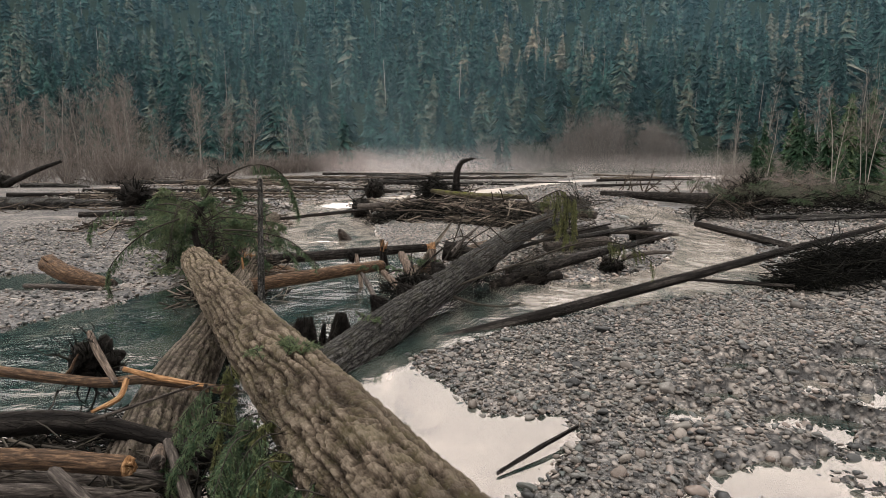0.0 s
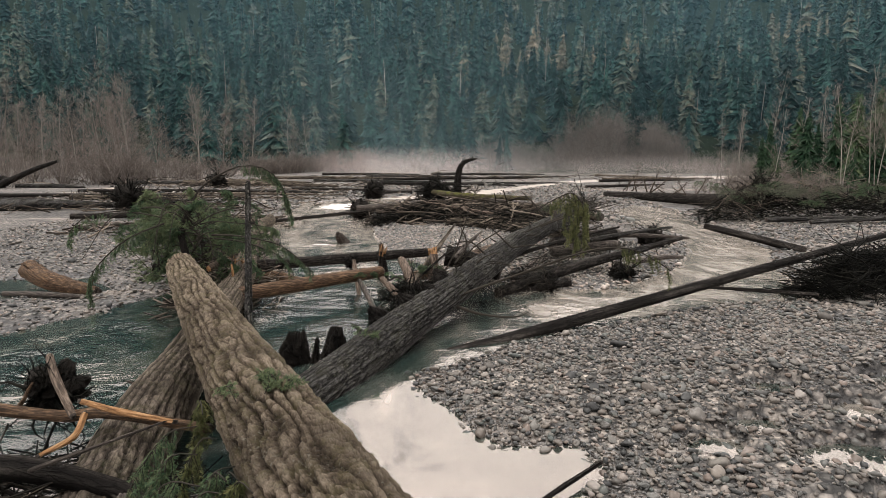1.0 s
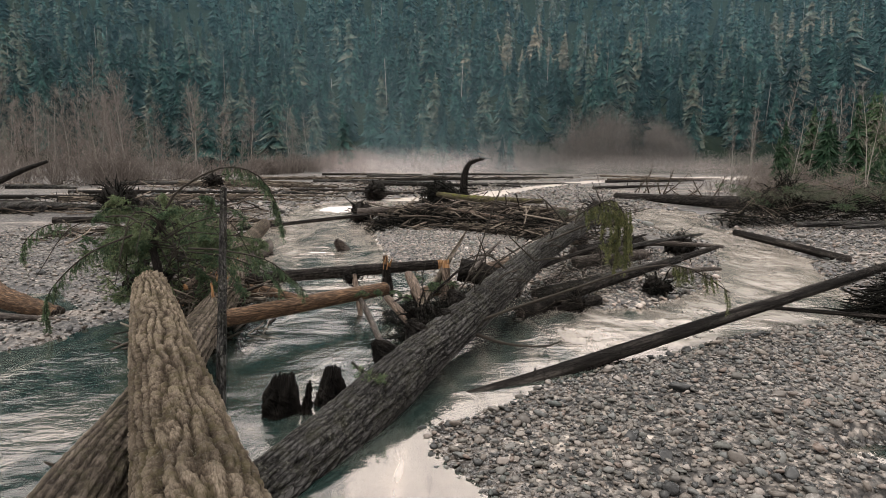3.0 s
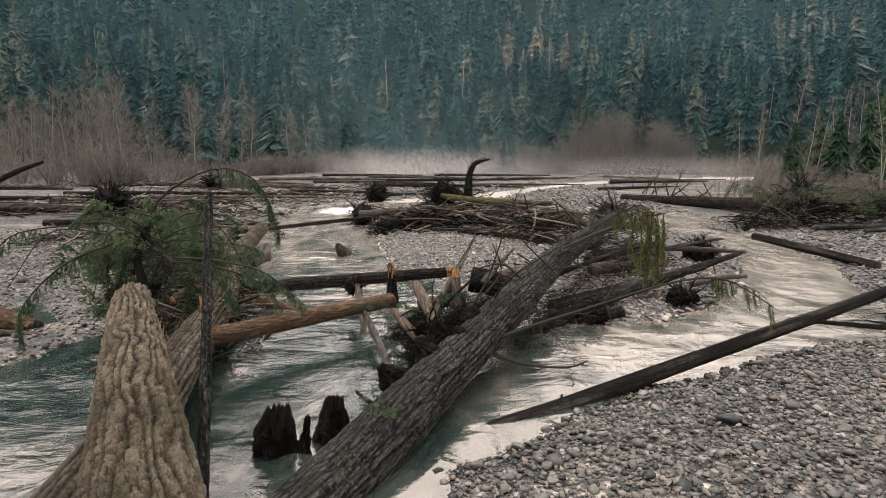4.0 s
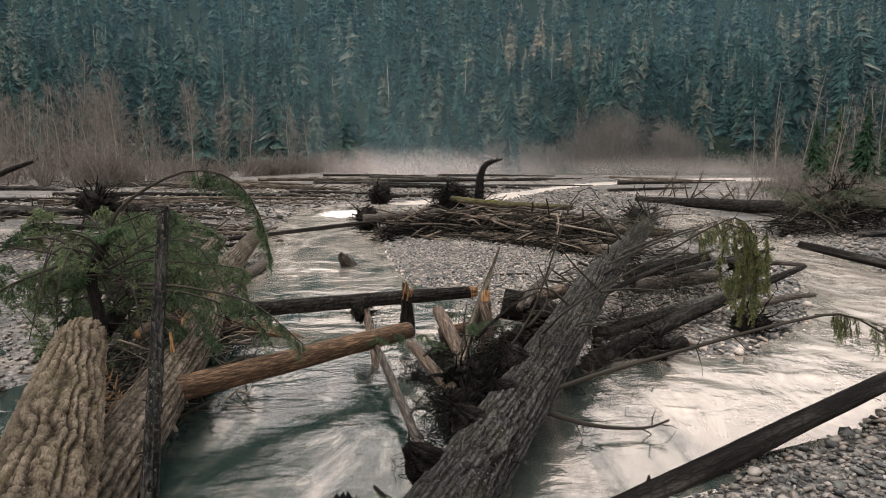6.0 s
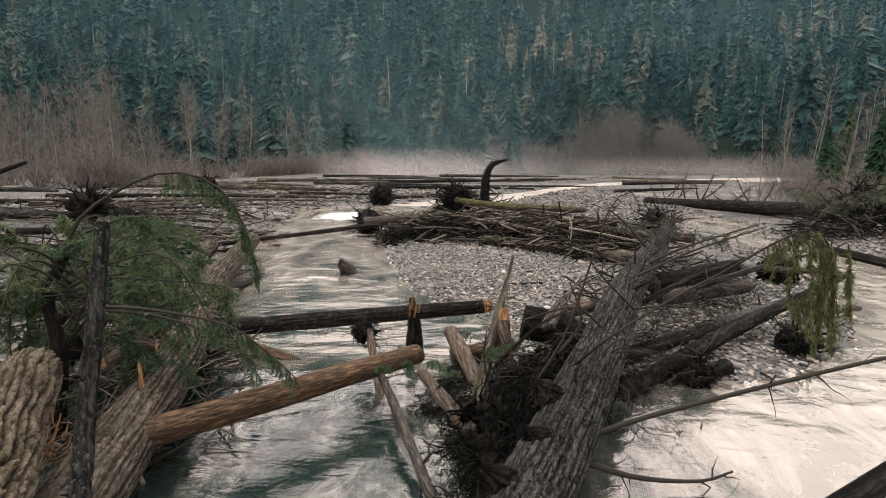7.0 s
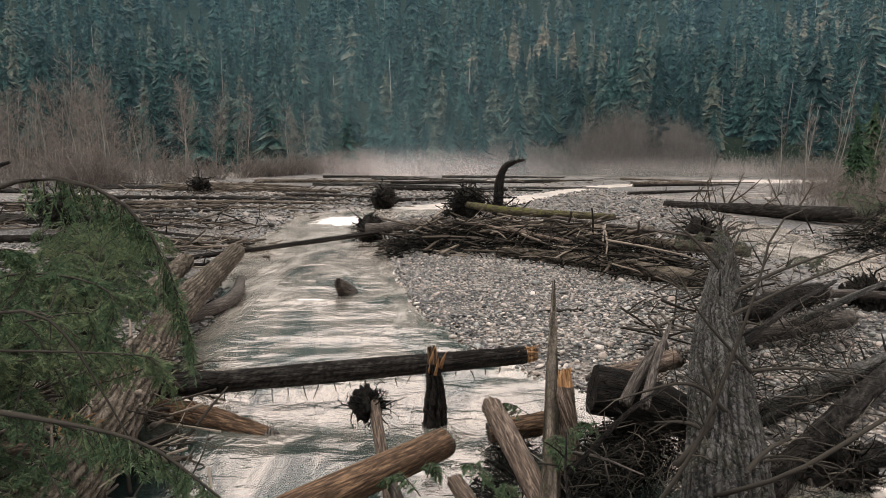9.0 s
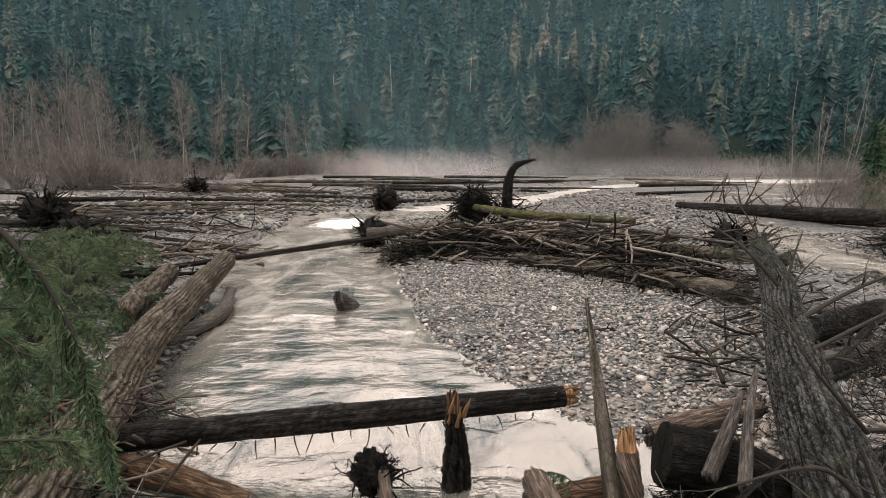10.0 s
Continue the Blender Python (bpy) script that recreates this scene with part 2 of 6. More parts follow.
def wood_material(name, low, mid, high, rough=0.65, stretch=0.12):
    m, t, p = nodes(name)
    uv = coords(t, "UV", (1, stretch, 1))
    ob = coords(t, "Object")
    g = noise_tex(t, uv, 45, 6, 0.7, 0.4)
    g = maths(t, "ADD", maths(t, "MULTIPLY", g, 2.5), -0.78, True)
    s = noise_tex(t, ob, 2.2, 4)
    f = maths(t, "ADD", maths(t, "MULTIPLY", g, 0.7), maths(t, "MULTIPLY", s, 0.35))
    t.links.new(ramp(t, f, [(0.22, low), (0.52, mid), (0.82, high)]), p.inputs["Base Color"])
    p.inputs["Roughness"].default_value = rough
    p.inputs["Specular IOR Level"].default_value = 0.12
    bump(t, g, 1.0, 0.014, p)
    return m


def twig_material(name, a, b, rough=0.8):
    m, t, p = nodes(name)
    geo = t.nodes.new("ShaderNodeNewGeometry")
    ob = coords(t, "Object")
    f = maths(t, "ADD", maths(t, "MULTIPLY", geo.outputs["Random Per Island"], 0.7), maths(t, "MULTIPLY", noise_tex(t, ob, 14, 3), 0.3))
    t.links.new(ramp(t, f, [(0.1, a), (0.62, tuple(x + 0.30 * (y - x) for x, y in zip(a, b))), (0.86, b)]), p.inputs["Base Color"])
    p.inputs["Roughness"].default_value = rough
    p.inputs["Specular IOR Level"].default_value = 0.05
    return m


def leaf_material(name, a, b, c, through_light=0.25, mottle=0.35, clumps=0.0):
    m, t, p = nodes(name)
    geo = t.nodes.new("ShaderNodeNewGeometry")
    f = maths(t, "ADD", maths(t, "MULTIPLY", geo.outputs["Random Per Island"], mottle), maths(t, "MULTIPLY", attr(t, "tint"), 1.0 - mottle))
    col = ramp(t, f, [(0.1, a), (0.5, b), (0.9, c)])
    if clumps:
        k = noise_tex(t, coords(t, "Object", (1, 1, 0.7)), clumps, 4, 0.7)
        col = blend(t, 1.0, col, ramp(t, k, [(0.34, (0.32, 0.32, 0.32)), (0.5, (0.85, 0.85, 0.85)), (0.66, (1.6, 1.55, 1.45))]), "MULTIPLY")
    t.links.new(col, p.inputs["Base Color"])
    p.inputs["Roughness"].default_value = 0.6
    p.inputs["Specular IOR Level"].default_value = 0.08
    tr = t.nodes.new("ShaderNodeBsdfTranslucent")
    t.links.new(col, tr.inputs["Color"])
    mix = add(t, "MixShader", Fac=through_light)
    t.links.new(p.outputs[0], mix.inputs[1])
    t.links.new(tr.outputs[0], mix.inputs[2])
    t.links.new(mix.outputs[0], t.nodes["Material Output"].inputs["Surface"])
    return m


def stone_material(name, single, dry=1.0):
    m, t, p = nodes(name)
    if single:
        r = t.nodes.new("ShaderNodeObjectInfo").outputs["Random"]
    else:
        r = t.nodes.new("ShaderNodeNewGeometry").outputs["Random Per Island"]
    ob = coords(t, "Object")
    base = ramp(t, r, [(0.0, (0.014, 0.015, 0.016)), (0.2, (0.045, 0.047, 0.046)), (0.36, (0.125, 0.105, 0.088)), (0.5, (0.10, 0.104, 0.10)), (0.64, (0.19, 0.165, 0.14)), (0.76, (0.055, 0.066, 0.062)), (0.88, (0.15, 0.115, 0.095)), (1.0, (0.26, 0.236, 0.213))])
    base = blend(t, 1.0, base, (dry, dry, dry), "MULTIPLY")
    n = noise_tex(t, ob, 30, 5, 0.7)
    c = blend(t, ramp(t, n, [(0.35, (0, 0, 0)), (0.75, (0.5, 0.5, 0.5))]), base, (0.05, 0.048, 0.042))
    t.links.new(c, p.inputs["Base Color"])
    p.inputs["Roughness"].default_value = 0.42
    p.inputs["Specular IOR Level"].default_value = 0.28
    bump(t, n, 0.25, 0.01, p)
    return m


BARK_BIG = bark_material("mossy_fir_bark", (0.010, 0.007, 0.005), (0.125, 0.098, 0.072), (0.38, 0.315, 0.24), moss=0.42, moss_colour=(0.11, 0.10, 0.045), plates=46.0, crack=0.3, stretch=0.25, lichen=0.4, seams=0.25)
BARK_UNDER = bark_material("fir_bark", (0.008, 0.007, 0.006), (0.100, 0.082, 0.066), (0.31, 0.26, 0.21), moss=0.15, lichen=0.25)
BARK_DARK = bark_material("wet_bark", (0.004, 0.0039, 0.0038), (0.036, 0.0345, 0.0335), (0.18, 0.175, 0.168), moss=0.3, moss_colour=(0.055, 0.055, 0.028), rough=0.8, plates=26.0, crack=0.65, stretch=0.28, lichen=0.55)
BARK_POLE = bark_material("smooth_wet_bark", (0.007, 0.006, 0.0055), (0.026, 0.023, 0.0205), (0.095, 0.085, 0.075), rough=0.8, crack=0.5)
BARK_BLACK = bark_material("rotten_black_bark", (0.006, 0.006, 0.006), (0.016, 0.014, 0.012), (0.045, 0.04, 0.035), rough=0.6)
BARK_MOSSY = bark_material("mossed_bark", (0.03, 0.026, 0.02), (0.09, 0.078, 0.05), (0.17, 0.15, 0.09), moss=0.95, moss_colour=(0.10, 0.11, 0.02))
WOOD_PALE = wood_material("bare_weathered_wood", (0.020, 0.015, 0.011), (0.085, 0.063, 0.048), (0.27, 0.21, 0.165))
WOOD_RED = wood_material("bare_red_wood", (0.010, 0.007, 0.0045), (0.064, 0.039, 0.023), (0.225, 0.142, 0.083))
WOOD_FRESH = wood_material("fresh_split_wood", (0.09, 0.045, 0.02), (0.27, 0.145, 0.065), (0.46, 0.30, 0.165))
WOOD_GREY = wood_material("grey_driftwood", (0.012, 0.010, 0.0085), (0.050, 0.042, 0.036), (0.16, 0.140, 0.12))
TWIG_DARK = twig_material("dark_twigs", (0.012, 0.011, 0.0095), (0.085, 0.074, 0.060))
TWIG_MIX = twig_material("drift_sticks", (0.008, 0.007, 0.006), (0.20, 0.168, 0.135))
# near-black: dark roots, and the shade in heap gaps put into twig colour
TWIG_BLACK = twig_material("shade_and_root_twigs", (0.002, 0.0022, 0.002), (0.016, 0.0155, 0.0125))
TWIG_PALE = twig_material("pale_alder_bark", (0.13, 0.122, 0.106), (0.40, 0.375, 0.33))
TWIG_BRUSH = twig_material("bare_willow_twigs", (0.075, 0.065, 0.058), (0.26, 0.225, 0.20))
NEEDLES = leaf_material("green_needles", (0.020, 0.045, 0.027), (0.072, 0.112, 0.060), (0.18, 0.205, 0.11), 0.4)
LICHEN_GREEN = leaf_material("lichen_hung_twigs", (0.045, 0.052, 0.038), (0.105, 0.115, 0.082), (0.24, 0.25, 0.19), 0.3)
NEEDLES_GOLD = leaf_material("fading_needles", (0.040, 0.052, 0.022), (0.105, 0.118, 0.050), (0.22, 0.20, 0.09), 0.4)
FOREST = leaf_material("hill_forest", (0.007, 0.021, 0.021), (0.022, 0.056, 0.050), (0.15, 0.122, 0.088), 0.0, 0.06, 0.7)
YOUNG_FIR = leaf_material("young_fir_needles", (0.008, 0.024, 0.013), (0.028, 0.055, 0.026), (0.09, 0.11, 0.05), 0.0, 0.2, 4.0)
STONES = stone_material("river_stones", False)
STONES_DRY = stone_material("dry_river_stones", False, 2.1)
STONES_BANK = stone_material("bank_stones", False, 1.35)
STONE_PIECE = stone_material("river_stone", True)

# ---- ground, river, gravel ----
WATER_Z = -0.06
RIVER = [  # the river's edge, round both arms of the braided channel
    (-9.9, 43), (-9.2, 36.5), (-8.8, 31.4), (-8.1, 27.8), (-6.1, 20.5), (-5.6, 17.5), (-6.4, 14.6), (-7.0, 12.3), (-7.6, 11.4), (-7.9, 9.9), (-11, 8.6), (-22, 6),
    (-22, -8), (1.5, -8), (0.9, 0), (0.35, 3), (0.52, 5.0), (1.4, 6.1), (1.4, 6.7), (0.6, 6.8), (0.25, 7.3), (-0.1, 7.8), (-0.42, 8.5), (-0.5, 9.1),
    (0.4, 9.6), (1.18, 10.5), (2.44, 11.4), (3.66, 11.9), (5.4, 12.85), (6.6, 13.4), (7.9, 13.7), (8.6, 14.8), (9.3, 17), (10.8, 20.4), (12.2, 25.2), (11.7, 27.4), (13.7, 34.9), (14.6, 38), (12.6, 41),
    (11, 38), (9.8, 34.9), (9.0, 27.4), (9.8, 25.2), (7.4, 19.1), (6.2, 17), (5, 15.8), (3.8, 14.7), (2.5, 14.7), (1.2, 15.9), (0.1, 17.2), (-0.24, 17.5), (-0.83, 18.5), (-1.3, 19.35),
    (-1.9, 20.7), (-2.45, 23), (-2.6, 24.6), (-3.3, 28), (-3.8, 30), (-4.6, 34), (-5.2, 38), (-4.0, 41), (0, 46), (3.9, 52), (9.1, 64.5), (18, 80), (28, 90), (38, 93.5), (70, 95),
    (70, 112), (47, 111), (31, 100), (16.2, 83.6), (5.2, 62.3), (-3, 51)]
PUDDLES = [(3.3, 5.2, 0.9, 0.5), (4.5, 5.6, 0.8, 0.5), (5.8, 7.3, 0.9, 0.55), (4.35, 8.5, 0.5, 0.36), (2.95, 6.8, 0.45, 0.34), (5.0, 7.75, 0.5, 0.34), (4.2, 6.5, 0.6, 0.4), (5.9, 6.0, 0.9, 0.5), (3.7, 7.4, 0.45, 0.34), (6.2, 8.6, 0.6, 0.4)]
INLET = [(-30, 15.5), (-11.9, 15.6), (-9.2, 16.1), (-8.0, 14.6), (-8.6, 13.8), (-10.4, 13.8), (-30, 13.2)]


def inside_distance(X, Y, poly):
    """Distance to a polygon's edge, positive inside it."""
    d = np.full(X.shape, 1e9)
    odd = np.zeros(X.shape, bool)
    for (x0, y0), (x1, y1) in zip(poly, poly[1:] + poly[:1]):
        ex, ey = x1 - x0, y1 - y0
        s = np.clip(((X - x0) * ex + (Y - y0) * ey) / (ex * ex + ey * ey), 0, 1)
        d = np.minimum(d, np.hypot(X - x0 - s * ex, Y - y0 - s * ey))
        cross = (y0 > Y) != (y1 > Y)
        odd ^= cross & (X < x0 + (Y - y0) / (ey if ey else 1e-9) * ex)
    return np.where(odd, d, -d)


def hill(X, Y):
    D = Y + 0.10 * X - 6 * np.sin(X / 60)
    z = np.interp(D, [0, 128, 200, 300, 400, 480, 540, 700, 1500], [0, 0, 20, 48, 88, 128, 158, 190, 210])
    # extra unseen height added at the left so water there mirrors dark hill
    left = np.interp(X, [-900, -320, -110], [2.1, 1.75, 1.0])
    return z * left * (1 + 0.16 * (fbm(X / 90 + 40, Y / 90 + 40, 3) - 0.5) * np.clip((D - 128) / 80, 0, 1))


def height(X, Y):
    X, Y = np.asarray(X, float), np.asarray(Y, float)
    wob = 0.45 * (fbm(X * 1.1 + 30, Y * 1.1 + 60, 3) - 0.5)
    e = np.maximum(inside_distance(X, Y, RIVER), inside_distance(X, Y, INLET)) + wob
    land = WATER_Z + 0.17 * (1 - np.exp(np.minimum(e, 0) / 1.6)) + 0.012
    bed = WATER_Z - 0.42 * (1 - np.exp(-np.maximum(e, 0) / 1.2))
    z = np.where(e > 0, bed, land)
    rough = (fbm(X * 0.35 + 9, Y * 0.35 + 3, 4) - 0.5)
    z += np.where(e > 0, 0.02, 0.16) * rough * np.clip(np.abs(e), 0, 1)
    low = np.full(X.shape, -9.0)
    for px, py, rx, ry in PUDDLES:
        low = np.maximum(low, 1 - np.hypot((X - px) / rx, (Y - py) / ry))
    low = low + 1.6 * (fbm(X * 2.1 + 70, Y * 2.6 + 20, 3) - 0.5)
    k = np.clip(low * 2.4 + 0.3, 0, 1)
    z = np.where(e < 0, z + (WATER_Z - 0.09 - z) * k, z)
    z += np.clip((-e - 8) / 60, 0, 1) * 0.5 * (Y > 20)
    return z + hill(X, Y)


def axis(inner0, inner1, step, out0, out1, grow=1.10):
    a = list(np.arange(inner0, inner1, step))
    s, p, up = step, a[-1], []
    while p < out1:
        s *= grow
        p += s
        up.append(p)
    s, p, down = step, a[0], []
    while p > out0:
        s *= grow
        p -= s
        down.append(p)
    return np.array(down[::-1] + a + up)


def sheet(xs, ys, z_of):
    X, Y = np.meshgrid(xs, ys)
    V = np.stack([X, Y, z_of(X, Y)], -1)
    n, m = X.shape
    i, j = np.arange(n - 1)[:, None] * m, np.arange(m - 1)[None, :]
    F = np.stack([i + j, i + j + 1, i + m + j + 1, i + m + j], -1).reshape(-1, 4)
    return V, F


def ground_material():
    m, t, p = nodes("gravel_ground")
    ob = coords(t, "Object")
    sep = t.nodes.new("ShaderNodeSeparateXYZ")
    t.links.new(ob, sep.inputs["Vector"])

    def pebbles(scale):
        v = t.nodes.new("ShaderNodeTexVoronoi")
        v.inputs["Scale"].default_value = scale
        v.inputs["Randomness"].default_value = 0.95
        t.links.new(ob, v.inputs["Vector"])
        return v
    big, small = pebbles(8.5), pebbles(23)
    cs = t.nodes.new("ShaderNodeSeparateColor")
    t.links.new(big.outputs["Color"], cs.inputs["Color"])
    cs2 = t.nodes.new("ShaderNodeSeparateColor")
    t.links.new(small.outputs["Color"], cs2.inputs["Color"])
    stops = [(0.0, (0.02, 0.021, 0.02)), (0.3, (0.06, 0.058, 0.055)), (0.65, (0.155, 0.143, 0.132)), (0.9, (0.24, 0.218, 0.197)), (1.0, (0.36, 0.335, 0.31))]
    c1, c2 = ramp(t, cs.outputs[0], stops), ramp(t, cs2.outputs[0], stops)
    patch = noise_tex(t, ob, 0.9, 4, 0.6)
    c = blend(t, ramp(t, patch, [(0.42, (0, 0, 0)), (0.58, (1, 1, 1))]), c1, c2)
    # shade between pebbles is painted: colour falls off towards each pebble's rim
    gap = ramp(t, big.outputs["Distance"], [(0.0, (1, 1, 1)), (0.4, (0.7, 0.7, 0.7)), (0.72, (0.10, 0.10, 0.10))])
    c = blend(t, 1.0, c, gap, "MULTIPLY")
    sand = noise_tex(t, ob, 0.22, 4, 0.6)
    fine = ramp(t, noise_tex(t, ob, 120, 3), [(0.3, (0.12, 0.105, 0.092)), (0.7, (0.27, 0.235, 0.205))])
    c = blend(t, ramp(t, sand, [(0.55, (0, 0, 0)), (0.66, (0.85, 0.85, 0.85))]), c, fine)
    band = noise_tex(t, coords(t, "Object", (0.35, 1, 1)), 0.10, 5, 0.65)
    c = blend(t, 1.0, c, ramp(t, band, [(0.38, (0.45, 0.45, 0.45)), (0.5, (0.95, 0.95, 0.95)), (0.62, (1.3, 1.24, 1.17))]), "MULTIPLY")
    strewn = noise_tex(t, coords(t, "Object", (0.3, 1, 1)), 0.9, 7, 0.78)
    c = blend(t, 1.0, c, ramp(t, strewn, [(0.38, (0.45, 0.44, 0.43)), (0.5, (1.2, 1.18, 1.15)), (0.64, (1.9, 1.84, 1.76))]), "MULTIPLY")
    wet = ramp(t, maths(t, "MULTIPLY", maths(t, "ADD", sep.outputs["Z"], 0.10), 7.0), [(0.0, (0.42, 0.42, 0.42)), (0.75, (1, 1, 1))])
    c = blend(t, 1.0, c, wet, "MULTIPLY")
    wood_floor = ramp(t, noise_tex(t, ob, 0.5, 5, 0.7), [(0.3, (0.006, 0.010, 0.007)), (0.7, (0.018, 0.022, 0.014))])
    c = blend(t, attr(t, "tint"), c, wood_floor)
    t.links.new(c, p.inputs["Base Color"])
    t.links.new(maths(t, "MULTIPLY", maths(t, "SUBTRACT", 1.0, attr(t, "tint")), 0.5), p.inputs["Specular IOR Level"])
    rr = ramp(t, maths(t, "MULTIPLY", maths(t, "ADD", sep.outputs["Z"], 0.06), 9.0), [(0.0, (0.18, 0.18, 0.18)), (0.8, (0.75, 0.75, 0.75))])
    t.links.new(rr, p.inputs["Roughness"])
    hgt = maths(t, "SUBTRACT", 1.0, maths(t, "ADD", big.outputs["Distance"], maths(t, "MULTIPLY", small.outputs["Distance"], 0.4)))
    bump(t, hgt, 0.8, 0.05, p)
    return m


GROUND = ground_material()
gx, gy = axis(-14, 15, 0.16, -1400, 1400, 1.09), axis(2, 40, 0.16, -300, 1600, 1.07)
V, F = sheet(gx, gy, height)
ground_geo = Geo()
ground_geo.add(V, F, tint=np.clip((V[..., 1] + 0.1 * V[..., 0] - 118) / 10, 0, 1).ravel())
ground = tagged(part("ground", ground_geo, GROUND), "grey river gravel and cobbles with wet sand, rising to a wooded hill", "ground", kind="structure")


def water_material():
    m, t, p = nodes("silty_river_water")
    ob = coords(t, "Object")
    sep = t.nodes.new("ShaderNodeSeparateXYZ")
    t.links.new(ob, sep.inputs["Vector"])
    # long ripples lie across the flow, which comes towards the viewer
    flow = coords(t, "Object", (0.8, 1.3, 1))
    r1 = noise_tex(t, flow, 2.6, 3, 0.5, 0.5)
    r2 = noise_tex(t, flow, 11, 3, 0.6, 0.3)
    calm = attr(t, "tint")
    h = maths(t, "MULTIPLY", maths(t, "ADD", r1, maths(t, "MULTIPLY", r2, 0.20)), calm)
    # cream and teal patches put sky and hill reflections into colour and gloss
    silt_and_sky = noise_tex(t, coords(t, "Object", (0.8, 0.35, 1)), 1.1, 5, 0.65, 1.0)
    c = ramp(t, maths(t, "ADD", silt_and_sky, maths(t, "MULTIPLY", attr(t, "silt_and_sky"), 0.26)), [(0.36, (0.010, 0.020, 0.018)), (0.54, (0.048, 0.056, 0.049)), (0.66, (0.15, 0.138, 0.120)), (0.84, (0.31, 0.280, 0.245))])
    foam = ramp(t, maths(t, "ADD", maths(t, "MULTIPLY", r1, 0.6), maths(t, "MULTIPLY", attr(t, "foam"), 0.62)), [(0.62, (0, 0, 0)), (0.85, (1, 1, 1))])
    c = blend(t, foam, c, (0.74, 0.70, 0.66))
    t.links.new(c, p.inputs["Base Color"])
    ripple = ramp(t, calm, [(0.0, (0.03, 0.03, 0.03)), (0.1, (0.06, 0.06, 0.06)), (0.6, (0.12, 0.12, 0.12)), (1.0, (0.4, 0.4, 0.4))])
    t.links.new(blend(t, foam, ripple, (0.6, 0.6, 0.6)), p.inputs["Roughness"])
    p.inputs["IOR"].default_value = 3.0
    p.inputs["Specular Tint"].default_value = (1.0, 0.88, 0.79, 1)
    gloss = ramp(t, maths(t, "ADD", maths(t, "ADD", silt_and_sky, maths(t, "MULTIPLY", attr(t, "silt_and_sky"), 0.22)), maths(t, "MULTIPLY", maths(t, "SUBTRACT", 0.6, calm), 0.32)), [(0.38, (0.16, 0.16, 0.16)), (0.58, (0.62, 0.62, 0.62))])
    t.links.new(gloss, p.inputs["Specular IOR Level"])
    bump(t, h, 0.5, 0.075, p)
    return m


FOAM = [(-6.6, 39.5, 1.9, 3.2, 1.0), (-4.4, 22.0, 0.9, 0.35, 0.62), (-1.9, 14.6, 0.7, 1.2, 0.5), (-3.4, 14.6, 1.0, 1.0, 0.42), (-2.4, 17.8, 1.4, 1.2, 0.5), (-4.3, 12.4, 0.5, 1.2, 0.42), (2.6, 13.2, 0.5, 0.5, 0.4)]


def calm_of(X, Y):
    e = inside_distance(X, Y, RIVER)
    k = np.clip(e / 0.9, 0.08, 1)
    k = np.where((X > 0.6) & (Y > 11) & (Y < 22), k * 0.8, k)
    pool = np.clip((9.6 - Y) / 1.5, 0, 1) * np.clip((X + 2.6) / 1.4, 0, 1)
    k = k * (1 - 0.70 * pool)
    return np.where(Y > 47, 1.0, 0.6 * k)


def wave_z(X, Y):
    k = calm_of(X, Y)
    a = fbm(X * 0.9 + 11, Y * 1.7 + 4, 4) - 0.5
    b = fbm(X * 2.6 + 51, Y * 4.6 + 24, 3) - 0.5
    z = (0.075 * a + 0.032 * b) * k
    for x, y, rx, ry, s in FOAM:
        z = z + 0.06 * s * np.exp(-((X - x) / rx) ** 2 - ((Y - y) / ry) ** 2) * (0.5 + 1.4 * b)
    return WATER_Z + z


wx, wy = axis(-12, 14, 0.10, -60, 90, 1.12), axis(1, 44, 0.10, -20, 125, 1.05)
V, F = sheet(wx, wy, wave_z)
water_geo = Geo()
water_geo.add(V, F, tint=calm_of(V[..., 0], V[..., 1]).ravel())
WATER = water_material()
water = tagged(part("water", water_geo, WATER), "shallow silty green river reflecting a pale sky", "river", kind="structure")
foam_at = np.zeros(V.shape[:2])
for x, y, rx, ry, s in FOAM:
    foam_at = np.maximum(foam_at, s * np.exp(-((V[..., 0] - x) / rx) ** 2 - ((V[..., 1] - y) / ry) ** 2))
layer = water.data.attributes.new("foam", "FLOAT", "POINT")
layer.data.foreach_set("value", foam_at.ravel())
# silt plus painted sky reflection: side channel and far reaches cream, near left dark
silt_and_sky_at = 0.65 * np.clip((V[..., 0] - 0.6) / 1.5, 0, 1) * np.clip((V[..., 1] - 10.5) / 2, 0, 1) + np.clip((V[..., 1] - 30) / 15, 0, 1) + 0.25 * np.clip((V[..., 1] - 14.5) / 2.5, 0, 1) + 0.55 * np.clip((V[..., 1] - 17.5) / 6, 0, 1) - 0.42 * np.clip((-0.4 - V[..., 0]) / 1.2, 0, 1) * np.clip((15.5 - V[..., 1]) / 2.5, 0, 1)
layer = water.data.attributes.new("silt_and_sky", "FLOAT", "POINT")
layer.data.foreach_set("value", np.clip(silt_and_sky_at, -0.7, 1).ravel())

